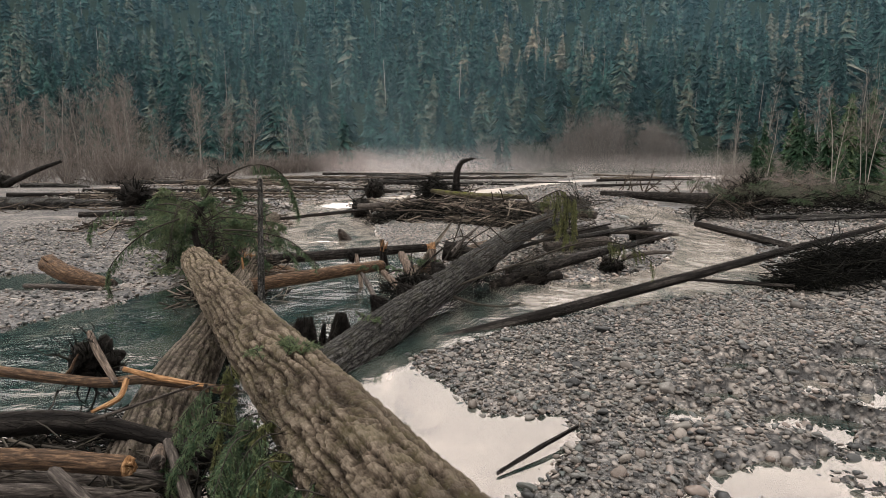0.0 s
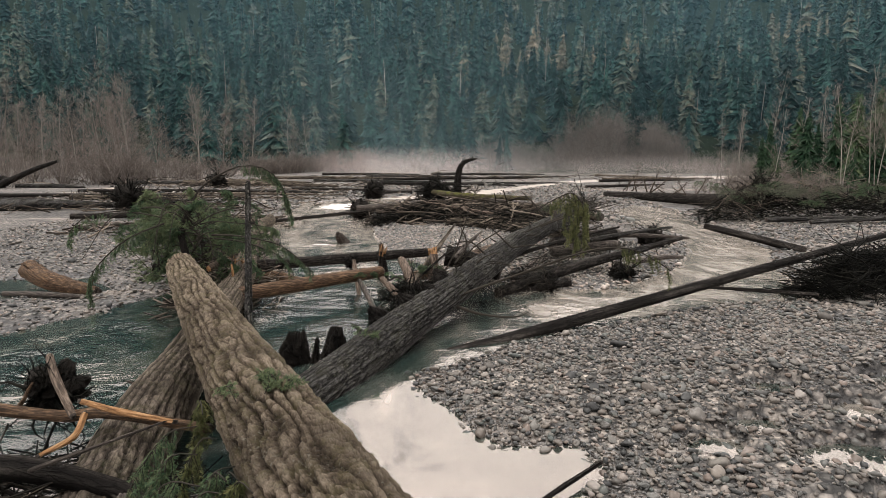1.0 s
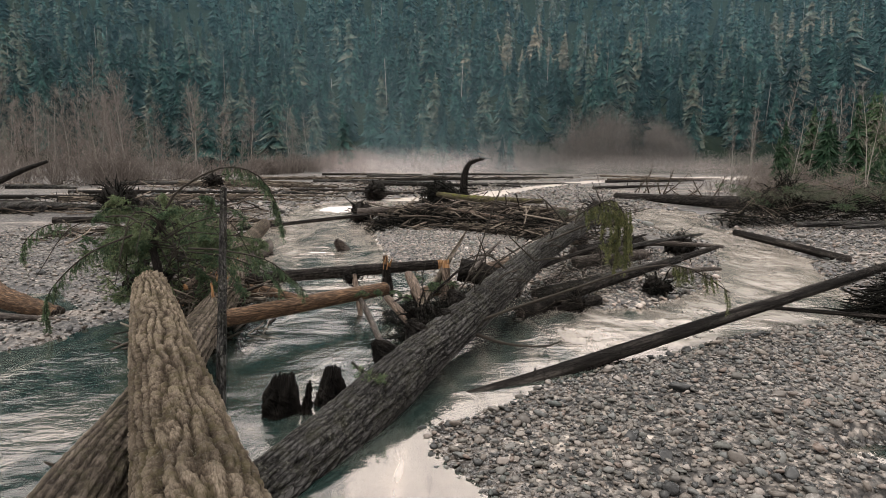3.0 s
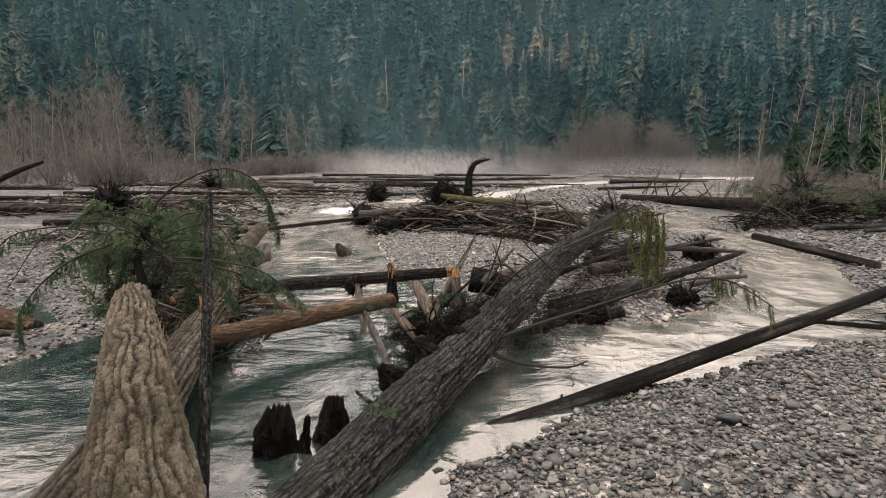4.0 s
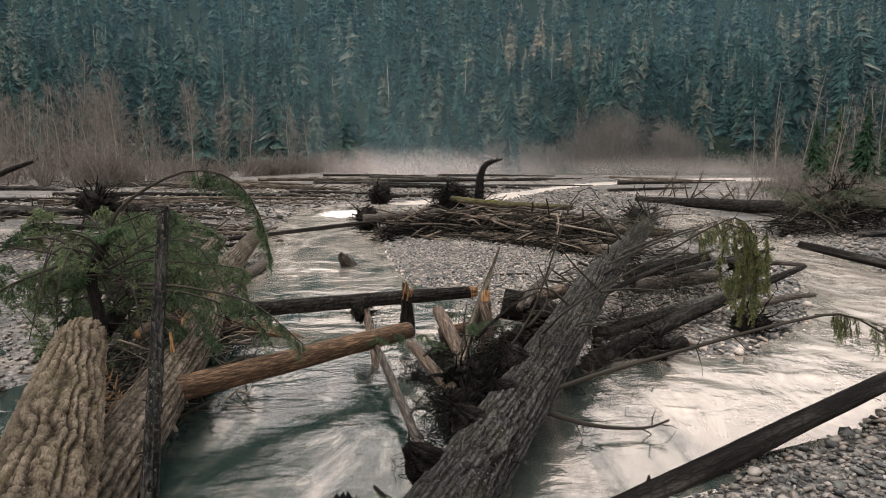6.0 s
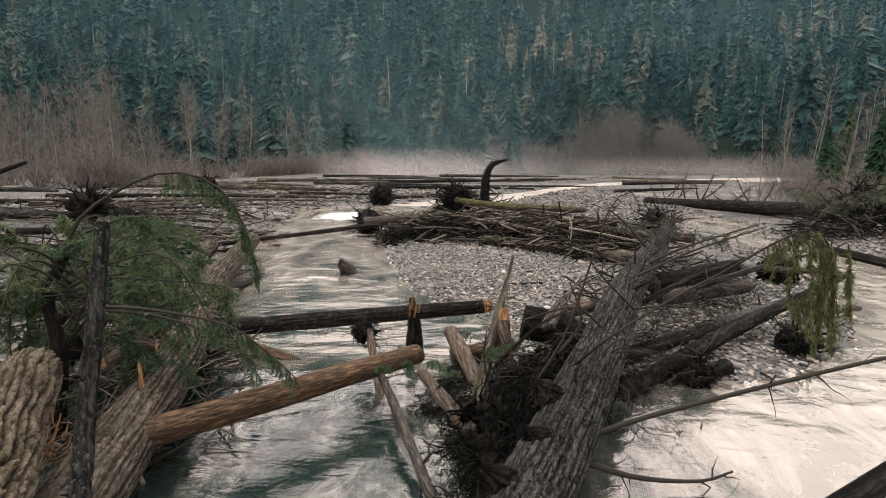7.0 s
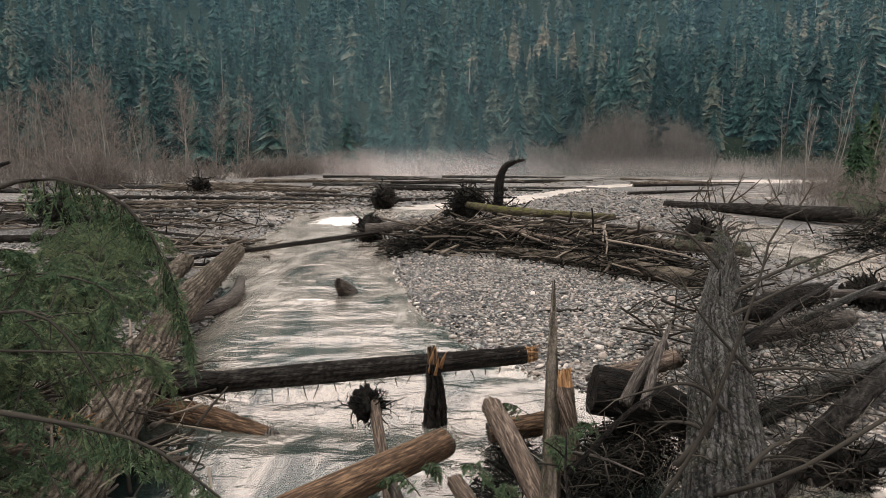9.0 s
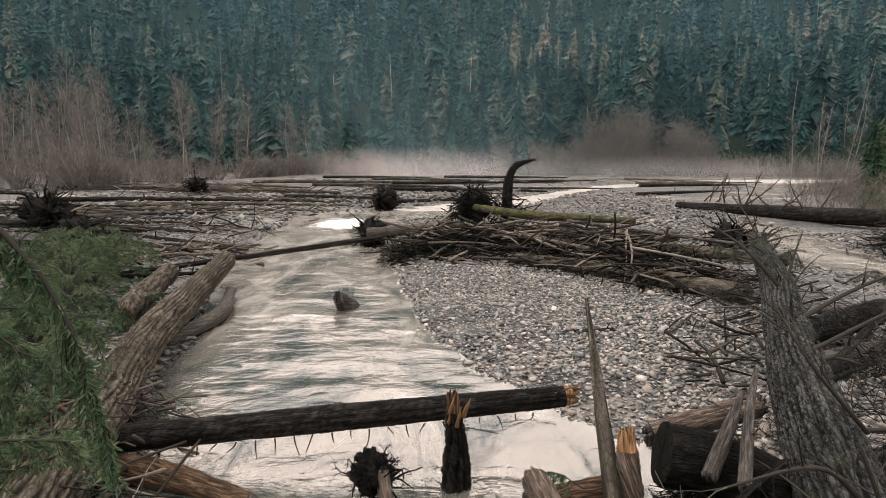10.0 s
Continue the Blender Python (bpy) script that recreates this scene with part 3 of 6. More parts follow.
# ---- hillside forest and valley trees ----
def conifers(geo, base, tall, wide, tiers, sides, tints, gen, droop=0.55):
    """Many conifers, each a spire of ragged drooping whorls of boughs."""
    n = len(base)
    shape = (n, tiers, sides)
    f = (np.arange(tiers)[None] + gen.uniform(0.1, 0.9, (n, tiers))) / tiers
    a = np.arange(sides)[None, None] * 6.2832 / sides + gen.uniform(0, 6.28, (n, tiers, 1)) + gen.normal(0, 0.35 / sides, shape)
    lean = 1 + 0.28 * np.sin(a + gen.uniform(0, 6.28, (n, 1, 1)))
    R = wide[:, None] * (0.05 + f ** 0.78) * gen.uniform(0.62, 1.2, (n, tiers))
    r1 = R[..., None] * lean * np.where(np.arange(sides) % 2, 0.50, 1.0) * gen.uniform(0.55, 1.3, shape)
    z = tall[:, None] * (1 - 0.95 * f)
    hi = (z + tall[:, None] * (0.35 / tiers + 0.012))[..., None] + 0 * a
    lo = z[..., None] - r1 * droop * gen.uniform(0.3, 1.6, shape)
    r0 = 0.16 * R[..., None] + 0 * a
    x, y, b = base[:, 0, None, None], base[:, 1, None, None], base[:, 2, None, None]
    c, s = np.cos(a), np.sin(a)
    V = np.stack([np.stack([x + r0 * c, y + r0 * s, b + hi], -1), np.stack([x + r1 * c, y + r1 * s, b + lo], -1)], 3)
    o = np.arange(n * tiers)[:, None] * (sides * 2)
    j = np.arange(sides)[None] * 2
    j2 = (j + 2) % (sides * 2)
    F = np.stack([o + j, o + j + 1, o + j2 + 1, o + j2], -1).reshape(-1, 4)
    # inner crown shade put into the tint: darker by the trunk, paler outside
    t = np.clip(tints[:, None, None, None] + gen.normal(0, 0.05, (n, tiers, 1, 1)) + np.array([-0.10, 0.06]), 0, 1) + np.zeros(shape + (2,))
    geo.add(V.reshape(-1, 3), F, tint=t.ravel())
    tip = base + np.stack([0 * tall, 0 * tall, tall], 1)
    tubes(geo, np.stack([base, base * 0.5 + tip * 0.5, tip + np.array([0, 0, 0.4])], 1), np.array([0.016, 0.010, 0.001])[None] * tall[:, None], 4, tint=np.clip(tints - 0.15, 0, 1), caps=False)


def scatter_hill(gen):
    pts = []
    D = 128.0
    while D < 560:
        step = 5.0 + (D - 128) * 0.012
        half = 0.86 * D + 25
        x = np.arange(-half, half, step)
        pts.append(np.stack([x + gen.normal(0, step * 0.4, len(x)), D + gen.normal(0, step * 0.4, len(x)) - 0.10 * x + 6 * np.sin(x / 60)], 1))
        D += step * 1.15
    return np.concatenate(pts)


gen = np.random.default_rng(3)
xy = scatter_hill(gen)
keep = (gen.random(len(xy)) < 0.30 + 0.45 * fbm(xy[:, 0] / 18 + 9, xy[:, 1] / 18 + 9, 3)) & ((xy[:, 0] < 14) | (xy[:, 1] > 141))
xy = xy[keep]
base = np.concatenate([xy, height(xy[:, 0], xy[:, 1])[:, None]], 1)
tall = gen.uniform(9, 19, len(xy)) * (0.8 + 0.5 * fbm(xy[:, 0] / 30, xy[:, 1] / 30, 2))
tint = np.clip(gen.normal(0.30, 0.26, len(xy)), 0.0, 0.62)
GOLD = [(38, 285, 14), (30, 250, 9), (-5, 215, 3), (105, 300, 12), (118, 262, 6), (165, 290, 12), (70, 255, 8), (62, 420, 16), (165, 440, 14), (-250, 330, 16)]
for x, y, r in GOLD:
    near = np.hypot(xy[:, 0] - x, (xy[:, 1] - y) / 1.6) < r * 1.3
    tint[near & (gen.random(len(xy)) < 0.75)] = gen.uniform(0.66, 0.9)
tall *= np.clip(0.62 + (base[:, 1] - 128) / 160, 0.62, 1.0)
tall *= np.where(gen.random(len(xy)) < 0.12, 1.35, 1.0)
far = base[:, 1] > 300
mid = (base[:, 1] > 205) & ~far
front = base[:, 1] < 160
forest_geo = Geo()
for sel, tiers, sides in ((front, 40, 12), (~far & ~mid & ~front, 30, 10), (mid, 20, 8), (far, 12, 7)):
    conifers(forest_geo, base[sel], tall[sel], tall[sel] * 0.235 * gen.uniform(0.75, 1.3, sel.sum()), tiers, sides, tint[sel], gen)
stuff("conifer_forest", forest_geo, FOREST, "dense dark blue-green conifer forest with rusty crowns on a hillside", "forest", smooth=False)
snag_geo = Geo()
pick = gen.permutation(len(base))[:120]
foot = base[pick] + np.array([1.5, -1.0, 0])
tubes(snag_geo, wander(foot, np.array([[0, 0, 1.0]]) + gen.normal(0, 0.02, (120, 3)), tall[pick] * gen.uniform(0.7, 1.25, 120), 4, 0.015, 0, gen), np.array([0.16, 0.13, 0.09, 0.03])[None] * np.ones((120, 1)), 4)
stuff("dead_snags", snag_geo, TWIG_BRUSH, "pale dead snags standing among the hillside conifers", "trees")


def bare_tree_geo(h, gen, spread=0.28, count=46, twigs=5, r0=None):
    """A leafless slender tree: trunk, limbs, twigs as two meshes' geometry, base at the origin."""
    trunk, crown = Geo(), Geo()
    r0 = r0 or h * 0.009
    P = wander(np.zeros((1, 3)), np.array([[0, 0, 1.0]]), [h], 10, 0.045, -0.04, gen)
    tubes(trunk, P, np.linspace(r0, r0 * 0.15, 10)[None], 7)
    s = gen.uniform(0.28, 0.98, count) ** 0.9
    i = np.clip(s * 9, 0, 8.99)
    k = i.astype(int)
    at = P[0, k] + (P[0, k + 1] - P[0, k]) * (i - k)[:, None]
    a = gen.uniform(0, 6.28, count)
    way = np.stack([np.cos(a), np.sin(a), gen.uniform(0.5, 1.5, count)], 1)
    L = h * spread * (1.15 - s) * gen.uniform(0.5, 1.2, count) + 0.03 * h
    B = wander(at, way, L, 5, 0.16, -0.05, gen)
    tubes(crown, B, np.linspace(1, 0.3, 5)[None] * (r0 * 0.28 * (1.2 - s))[:, None], 4, caps=False)
    m = count * twigs
    j = gen.integers(0, count, m)
    q = gen.integers(1, 5, m)
    at = B[j, q]
    way = unit(B[j, q] - B[j, q - 1]) + gen.normal(0, 0.6, (m, 3)) + np.array([0, 0, 0.3])
    W = wander(at, way, L[j] * gen.uniform(0.2, 0.55, m), 3, 0.15, -0.03, gen)
    tubes(crown, W, np.broadcast_to(np.array([0.20, 0.15, 0.07]) * r0, (m, 3)), 3, caps=False)
    return trunk, crown


def bare_tree(at, h, gen, material, label, group, twig=None, **kw):
    ob = thing("bare_tree", (0, 0, 0), label, "tree", group)
    a, b = bare_tree_geo(h, gen, **kw)
    part("trunk", a, material, ob)
    part("crown", b, twig or material, ob)
    ob.location = at
    for o in ob.children:
        o.matrix_parent_inverse = Matrix()
    return ob


# stand of bare trees and willow thicket on the far bank
def stand_front(X):
    return np.interp(X, [-140, -75, -52, -34, -30, -24], [52, 54, 58, 66, 98, 126])


models = [bare_tree((-60 + 3 * k, 90, 0), 11 + 1.2 * k, gen, (TWIG_BRUSH, TWIG_DARK, TWIG_PALE, TWIG_PALE, TWIG_BRUSH)[k], "slender leafless alder in a grey-brown stand", "bare alder stand", twig=TWIG_BRUSH, count=50, twigs=6, r0=0.085) for k in range(5)]
n = 170
px = gen.uniform(-115, -18, n)
py = stand_front(px) + gen.uniform(4, 55, n)
ok = (py < 125) & (px > -0.83 * py - 10)
for k, (x, y) in enumerate(zip(px[ok], py[ok])):
    m = pose(x, y, float(height(x, y)) - 0.1, 0, 0, gen.uniform(0, 360)) @ Matrix.Scale(gen.uniform(0.75, 1.2) * (0.85 if y > 75 else 0.62), 4)
    if k < 5:
        models[k].matrix_basis = m
    else:
        c = copy_thing(models[k % 5], m)
        c.scale = Vector((1, 1, 1)) * gen.uniform(0.75, 1.15) * (0.85 if y > 75 else 0.62)


def thicket(name, x0, x1, front, deep, n, tall, label, gen, material=None, shape=None):
    X = gen.uniform(x0, x1, n)
    Y = front(X) + gen.random(n) ** 1.2 * deep
    clump = fbm(X / 5.0 + 3, Y / 7.0 + 8, 3)
    H = tall(X, Y) * (0.45 + 0.9 * clump) * gen.uniform(0.7, 1.1, n)
    at = np.stack([X, Y, height(X, Y) - 0.1], 1)
    way = np.stack([gen.normal(0, 0.22, n), gen.normal(0, 0.22, n), np.ones(n)], 1)
    g = Geo()
    thick = 0.35 + Y / 260
    P = wander(at, way, H, 4, 0.30, -0.02, gen)
    tubes(g, P, np.array([0.024, 0.019, 0.013, 0.005])[None] * thick[:, None], 3, caps=False)
    m = 7 * n
    j = gen.integers(0, n, m)
    q = gen.integers(1, 4, m)
    W = wander(P[j, q], np.stack([gen.normal(0, 1.0, m), gen.normal(0, 1.0, m), np.ones(m)], 1), H[j] * gen.uniform(0.10, 0.32, m), 2, 0.15, -0.02, gen)
    tubes(g, W, np.array([0.013, 0.005])[None] * thick[j][:, None], 3, caps=False)
    return stuff(name, g, material or TWIG_BRUSH, label, "shrubs")


def bushes(label, X, Y, R, H, stems, gen, material=None):
    """Rounded leafless bushes: stems fanning out of one foot each, with fine twigs."""
    n = len(X)
    b = np.repeat(np.arange(n), stems)
    m = len(b)
    a, lean = gen.uniform(0, 6.28, m), gen.random(m) ** 0.6
    way = np.stack([np.cos(a) * lean * (R / H)[b] * 1.3, np.sin(a) * lean * (R / H)[b] * 1.3, np.ones(m)], 1)
    at = np.stack([X[b] + gen.normal(0, 0.25, m) * R[b], Y[b] + gen.normal(0, 0.25, m) * R[b], height(X, Y)[b] - 0.1], 1)
    L = H[b] * gen.uniform(0.6, 1.05, m)
    thick = 0.7 + Y[b] / 110
    g = Geo()
    P = wander(at, way, L, 4, 0.16, -0.02, gen)
    tubes(g, P, np.array([0.020, 0.016, 0.011, 0.004])[None] * thick[:, None], 3, caps=False)
    j, q = gen.integers(0, m, 8 * m), gen.integers(1, 4, 8 * m)
    W = wander(P[j, q], gen.normal(0, 0.7, (8 * m, 3)) + np.array([0, 0, 0.7]), L[j] * gen.uniform(0.10, 0.30, 8 * m), 2, 0.1, 0, gen)
    tubes(g, W, np.array([0.012, 0.004])[None] * thick[j][:, None], 3, caps=False)
    return stuff("willow_bushes", g, material or TWIG_BRUSH, label, "shrubs")


n = 150
bx = gen.uniform(-110, -15, n)
by = stand_front(bx) - 2 + gen.random(n) * 10
bx[:46] = gen.uniform(-36, -17, 46)
by[:46] = stand_front(bx[:46]) - 3 + gen.random(46) * 8
bushes("rounded grey-brown leafless willow bushes along the river flat", bx, by, gen.uniform(1.8, 3.4, n), gen.uniform(2.4, 4.4, n), 36, gen)
thicket("willow_thicket", -125, -38, lambda X: stand_front(X) + 14, 30, 2600, lambda X, Y: np.interp(X, [-120, -60, -38], [7.5, 8.0, 5.0]), "tall leafless brown thicket under the alders", gen)
thicket("willow_thicket", 26, 56, lambda X: 136 + 0 * X, 14, 3000, lambda X, Y: 9.2 * np.sqrt(np.clip(1 - ((X - 41) / 15) ** 2, 0.05, 1)), "rounded brown leafless willow thicket on the far bank", gen)
thicket("willow_thicket", 4, 120, lambda X: 132 - 0.1 * X, 9, 4200, lambda X, Y: np.interp(X, [4, 20, 50, 120], [4.6, 5.0, 3.2, 2.4]), "low brown leafless brush at the foot of the hill", gen)
thicket("willow_thicket", -20, 30, lambda X: 128 + 0 * X, 12, 900, lambda X, Y: 3.2 + 0 * X, "low brown leafless willows before the dark forest", gen)

# ---- mist and haze imitated by see-through tinted sheets over flats and hillside ----
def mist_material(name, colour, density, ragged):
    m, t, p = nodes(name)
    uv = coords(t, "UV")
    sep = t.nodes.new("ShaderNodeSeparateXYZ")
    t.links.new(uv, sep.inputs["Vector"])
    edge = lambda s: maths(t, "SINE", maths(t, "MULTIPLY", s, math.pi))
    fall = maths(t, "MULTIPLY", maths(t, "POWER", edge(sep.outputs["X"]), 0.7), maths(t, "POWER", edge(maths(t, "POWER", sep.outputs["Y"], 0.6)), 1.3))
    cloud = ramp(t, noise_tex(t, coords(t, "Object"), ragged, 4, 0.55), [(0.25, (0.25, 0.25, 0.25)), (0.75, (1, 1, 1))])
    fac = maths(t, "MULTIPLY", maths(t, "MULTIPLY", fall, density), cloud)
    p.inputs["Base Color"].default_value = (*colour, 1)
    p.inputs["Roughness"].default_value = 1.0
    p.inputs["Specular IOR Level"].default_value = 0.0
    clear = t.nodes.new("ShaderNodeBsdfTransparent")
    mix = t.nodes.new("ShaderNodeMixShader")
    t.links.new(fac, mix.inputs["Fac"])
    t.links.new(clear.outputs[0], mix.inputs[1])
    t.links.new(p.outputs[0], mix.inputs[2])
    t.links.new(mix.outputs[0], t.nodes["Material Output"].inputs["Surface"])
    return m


def mist_sheet(x0, x1, y, z0, z1, material, label):
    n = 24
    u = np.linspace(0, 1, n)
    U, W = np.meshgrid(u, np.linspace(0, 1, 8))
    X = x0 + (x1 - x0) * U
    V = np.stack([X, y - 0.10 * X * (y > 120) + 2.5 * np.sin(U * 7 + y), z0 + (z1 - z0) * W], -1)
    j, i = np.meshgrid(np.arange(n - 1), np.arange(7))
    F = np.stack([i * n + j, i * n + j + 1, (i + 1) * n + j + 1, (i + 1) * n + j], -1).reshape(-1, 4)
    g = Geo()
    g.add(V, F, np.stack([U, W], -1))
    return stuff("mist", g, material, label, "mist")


LOW_MIST = mist_material("pale_mist_sheet", (0.88, 0.78, 0.74), 0.36, 0.08)
HILL_HAZE = mist_material("blue_haze_sheet", (0.36, 0.70, 0.84), 0.022, 0.01)
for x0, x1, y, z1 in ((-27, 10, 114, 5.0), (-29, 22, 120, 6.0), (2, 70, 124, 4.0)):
    mist_sheet(x0, x1, y, -1.2, z1, LOW_MIST, "see-through sheet imitating low pale mist over the river flats")
# upright blue sheets between the tree rows lighten the forest as haze would
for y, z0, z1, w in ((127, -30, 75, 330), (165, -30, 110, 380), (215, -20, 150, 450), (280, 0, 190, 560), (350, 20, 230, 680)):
    mist_sheet(-w, w, y, z0, z1, HILL_HAZE, "tinted see-through sheet imitating blue haze before the hillside")
mist_sheet(-52, 26, 125.5, -12, 34, mist_material("valley_haze_sheet", (0.46, 0.70, 0.76), 0.11, 0.03), "tinted see-through sheet imitating haze at the foot of the hill")

# ---- logs and driftwood ----
def stub_geo(at, way, length, r, gen, k=4, bend=0.12, sides=7):
    g = Geo()
    P = wander(np.array([at]), np.array([way]), [length], k, bend, 0.0, gen)
    tubes(g, P, np.linspace(r, r * 0.45, k)[None], sides)
    return g


def log_thing(name, label, path, radii, bark, gen, around=32, along=70, depth=0.012, ridges=10, style="furrow", lumps=0.06, wave=1.0,
              ends=(None, None), jag=(0.04, 0.04), stubs=0, stub_len=(0.06, 0.25), stub_r=0.02, category="log", group="", side="bark", cracks=0.5, long=1.0):
    ob = thing(name, tuple(path[0]), label, category, group)
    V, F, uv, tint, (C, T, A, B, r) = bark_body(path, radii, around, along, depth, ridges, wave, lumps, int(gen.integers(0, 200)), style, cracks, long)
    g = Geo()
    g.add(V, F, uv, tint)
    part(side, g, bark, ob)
    for row, out, mat, j in ((0, -T[0], ends[0], jag[0]), (-1, T[-1], ends[1], jag[1])):
        P, f, uv2 = end_cap(V, row, out, j, gen)
        e = Geo()
        e.add(P, f if row else f[:, ::-1], uv2)
        part("broken_end", e, mat or WOOD_GREY, ob, "split end wood" if mat is WOOD_FRESH else "")
    for _ in range(stubs):
        i = int(gen.uniform(0.08, 0.95) * along)
        a = gen.uniform(0, 6.28)
        d = A[i] * math.cos(a) + B[i] * math.sin(a)
        part("branch_stub", stub_geo(C[i] + d * r[i] * 0.8, d + T[i] * gen.uniform(-0.2, 0.6), gen.uniform(*stub_len) + r[i] * 0.2, stub_r * gen.uniform(0.5, 1.2), gen, 4, 0.12, 6), bark, ob)
    return ob


def splinters(parent, at, way, n, length, spread, gen, r=0.012):
    """Torn slivers of fresh wood, each a part."""
    for _ in range(n):
        g = Geo()
        P = wander(np.asarray(at)[None] + gen.normal(0, spread, (1, 3)), np.asarray(way)[None] + gen.normal(0, 0.35, (1, 3)), [gen.uniform(0.3, 1) * length], 3, 0.05, 0, gen)
        tubes(g, P, np.array([[1.0, 0.8, 0.1]]) * gen.uniform(0.5, 1.4) * r, 4)
        part("splinter", g, WOOD_FRESH, parent)


gen = np.random.default_rng(11)
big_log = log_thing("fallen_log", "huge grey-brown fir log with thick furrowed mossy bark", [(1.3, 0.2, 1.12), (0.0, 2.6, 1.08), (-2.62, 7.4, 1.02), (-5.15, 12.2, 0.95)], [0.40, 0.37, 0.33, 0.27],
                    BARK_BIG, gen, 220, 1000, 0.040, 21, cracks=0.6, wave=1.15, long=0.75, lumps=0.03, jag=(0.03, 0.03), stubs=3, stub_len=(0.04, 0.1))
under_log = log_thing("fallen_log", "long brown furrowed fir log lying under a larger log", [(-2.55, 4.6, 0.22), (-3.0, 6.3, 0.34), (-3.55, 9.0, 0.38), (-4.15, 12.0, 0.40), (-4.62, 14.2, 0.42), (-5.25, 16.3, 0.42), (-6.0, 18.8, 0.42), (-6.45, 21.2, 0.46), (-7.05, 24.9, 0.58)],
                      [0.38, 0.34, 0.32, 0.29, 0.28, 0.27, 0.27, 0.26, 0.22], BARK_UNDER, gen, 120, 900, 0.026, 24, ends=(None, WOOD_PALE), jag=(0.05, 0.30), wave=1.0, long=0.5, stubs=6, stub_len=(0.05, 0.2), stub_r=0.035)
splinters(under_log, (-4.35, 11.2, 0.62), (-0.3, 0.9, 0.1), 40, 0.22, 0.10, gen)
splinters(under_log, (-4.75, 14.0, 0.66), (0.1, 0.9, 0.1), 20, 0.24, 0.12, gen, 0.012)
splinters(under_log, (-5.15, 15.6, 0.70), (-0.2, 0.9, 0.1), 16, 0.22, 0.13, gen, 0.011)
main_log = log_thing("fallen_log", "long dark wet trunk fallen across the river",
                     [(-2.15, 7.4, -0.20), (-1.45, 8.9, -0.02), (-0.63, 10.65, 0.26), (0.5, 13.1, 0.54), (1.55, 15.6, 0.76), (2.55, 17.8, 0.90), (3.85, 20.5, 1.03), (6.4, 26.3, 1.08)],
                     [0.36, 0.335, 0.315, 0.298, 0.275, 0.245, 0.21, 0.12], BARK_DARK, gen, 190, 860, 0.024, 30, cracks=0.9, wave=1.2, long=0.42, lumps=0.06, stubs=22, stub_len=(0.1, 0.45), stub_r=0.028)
pole = log_thing("fallen_pole", "long straight dark wet pole lying from gravel across the side channel", [(-1.0, 9.62, -0.28), (3.6, 12.12, 0.20), (8.37, 14.69, 0.70), (12.6, 17.0, 1.12)], [0.122, 0.112, 0.096, 0.066],
                 BARK_POLE, gen, 28, 260, 0.012, 9, style="smooth", lumps=0.04, stubs=10, stub_len=(0.03, 0.08), stub_r=0.022, category="log")
cross_pole = log_thing("fallen_pole", "dark wet pole leaning over the stream", [(10.3, 24.2, 0.40), (11.8, 20.2, 0.05)], [0.12, 0.14], BARK_POLE, gen, 16, 60, 0.012, 7, style="smooth", stubs=3)
red_log = log_thing("bare_log", "barkless reddish-brown log spanning the channel", [(-3.95, 11.9, 0.46), (-2.7, 13.15, 0.45), (-1.5, 14.4, 0.42)], [0.14, 0.142, 0.13], WOOD_RED, gen, 40, 140, 0.018, 5, style="smooth", lumps=0.05,
                    ends=(WOOD_FRESH, WOOD_GREY), jag=(0.03, 0.08), stubs=3, stub_len=(0.01, 0.04), side="wood")
black_log = log_thing("fallen_log", "thin dark log with hanging twigs and a split orange end", [(-5.3, 16.12, 0.24), (-2.5, 16.4, 0.41), (-0.45, 16.6, 0.54)], [0.145, 0.135, 0.115], BARK_POLE, gen, 28, 150, 0.014, 9,
                      ends=(None, WOOD_FRESH), jag=(0.03, 0.16), stubs=0)
P = np.array(spline([(-5.3, 16.1, 0.2), (-0.6, 16.58, 0.5)], 26))
for q in P[4:25]:
    part("twig", stub_geo(q + np.array([0, -0.06, -0.09]), (gen.normal(0, 0.4), -0.3, -1), gen.uniform(0.06, 0.2), 0.009, gen, 4, 0.2, 5), TWIG_DARK, black_log)
splinters(black_log, (-0.5, 16.55, 0.58), (1, 0.1, 0.05), 16, 0.22, 0.04, gen)
spike = log_thing("drift_pole", "slender weathered pole propped up from the log jam", [(-0.86, 12.45, 0.24), (-0.4, 15.0, 0.57), (0.3, 18.9, 1.05)], [0.085, 0.07, 0.022], BARK_UNDER, gen, 18, 120, 0.01, 5, style="smooth", stubs=6, stub_len=(0.02, 0.05), stub_r=0.012, side="wood")
stub_post = log_thing("broken_stub", "upright dark broken stub with split orange top", [(-1.58, 15.85, -0.3), (-1.58, 15.88, 0.2), (-1.62, 15.92, 0.66)], [0.18, 0.13, 0.08], BARK_BLACK, gen, 34, 50, 0.045, 9, ends=(None, WOOD_RED), jag=(0.0, 0.22), lumps=0.3)
splinters(stub_post, (-1.62, 15.9, 0.55), (0.0, 0.0, 1.0), 14, 0.3, 0.05, gen, 0.02)
dead_stem = log_thing("dead_stem", "slender dead tree stem standing upright in the river", [(-2.62, 8.25, -0.4), (-2.8, 9.0, 0.9), (-3.03, 9.95, 2.66)], [0.065, 0.055, 0.04], BARK_DARK, gen, 20, 150, 0.012, 7, stubs=8, stub_len=(0.02, 0.08), stub_r=0.01)
left_log = log_thing("drift_log", "brown barkless log lying in a shallow inlet", [(-10.0, 14.9, 0.40), (-9.2, 14.4, 0.22), (-7.9, 14.0, 0.0)], [0.24, 0.22, 0.16], WOOD_RED, gen, 30, 70, 0.03, 6, stubs=4, side="wood")
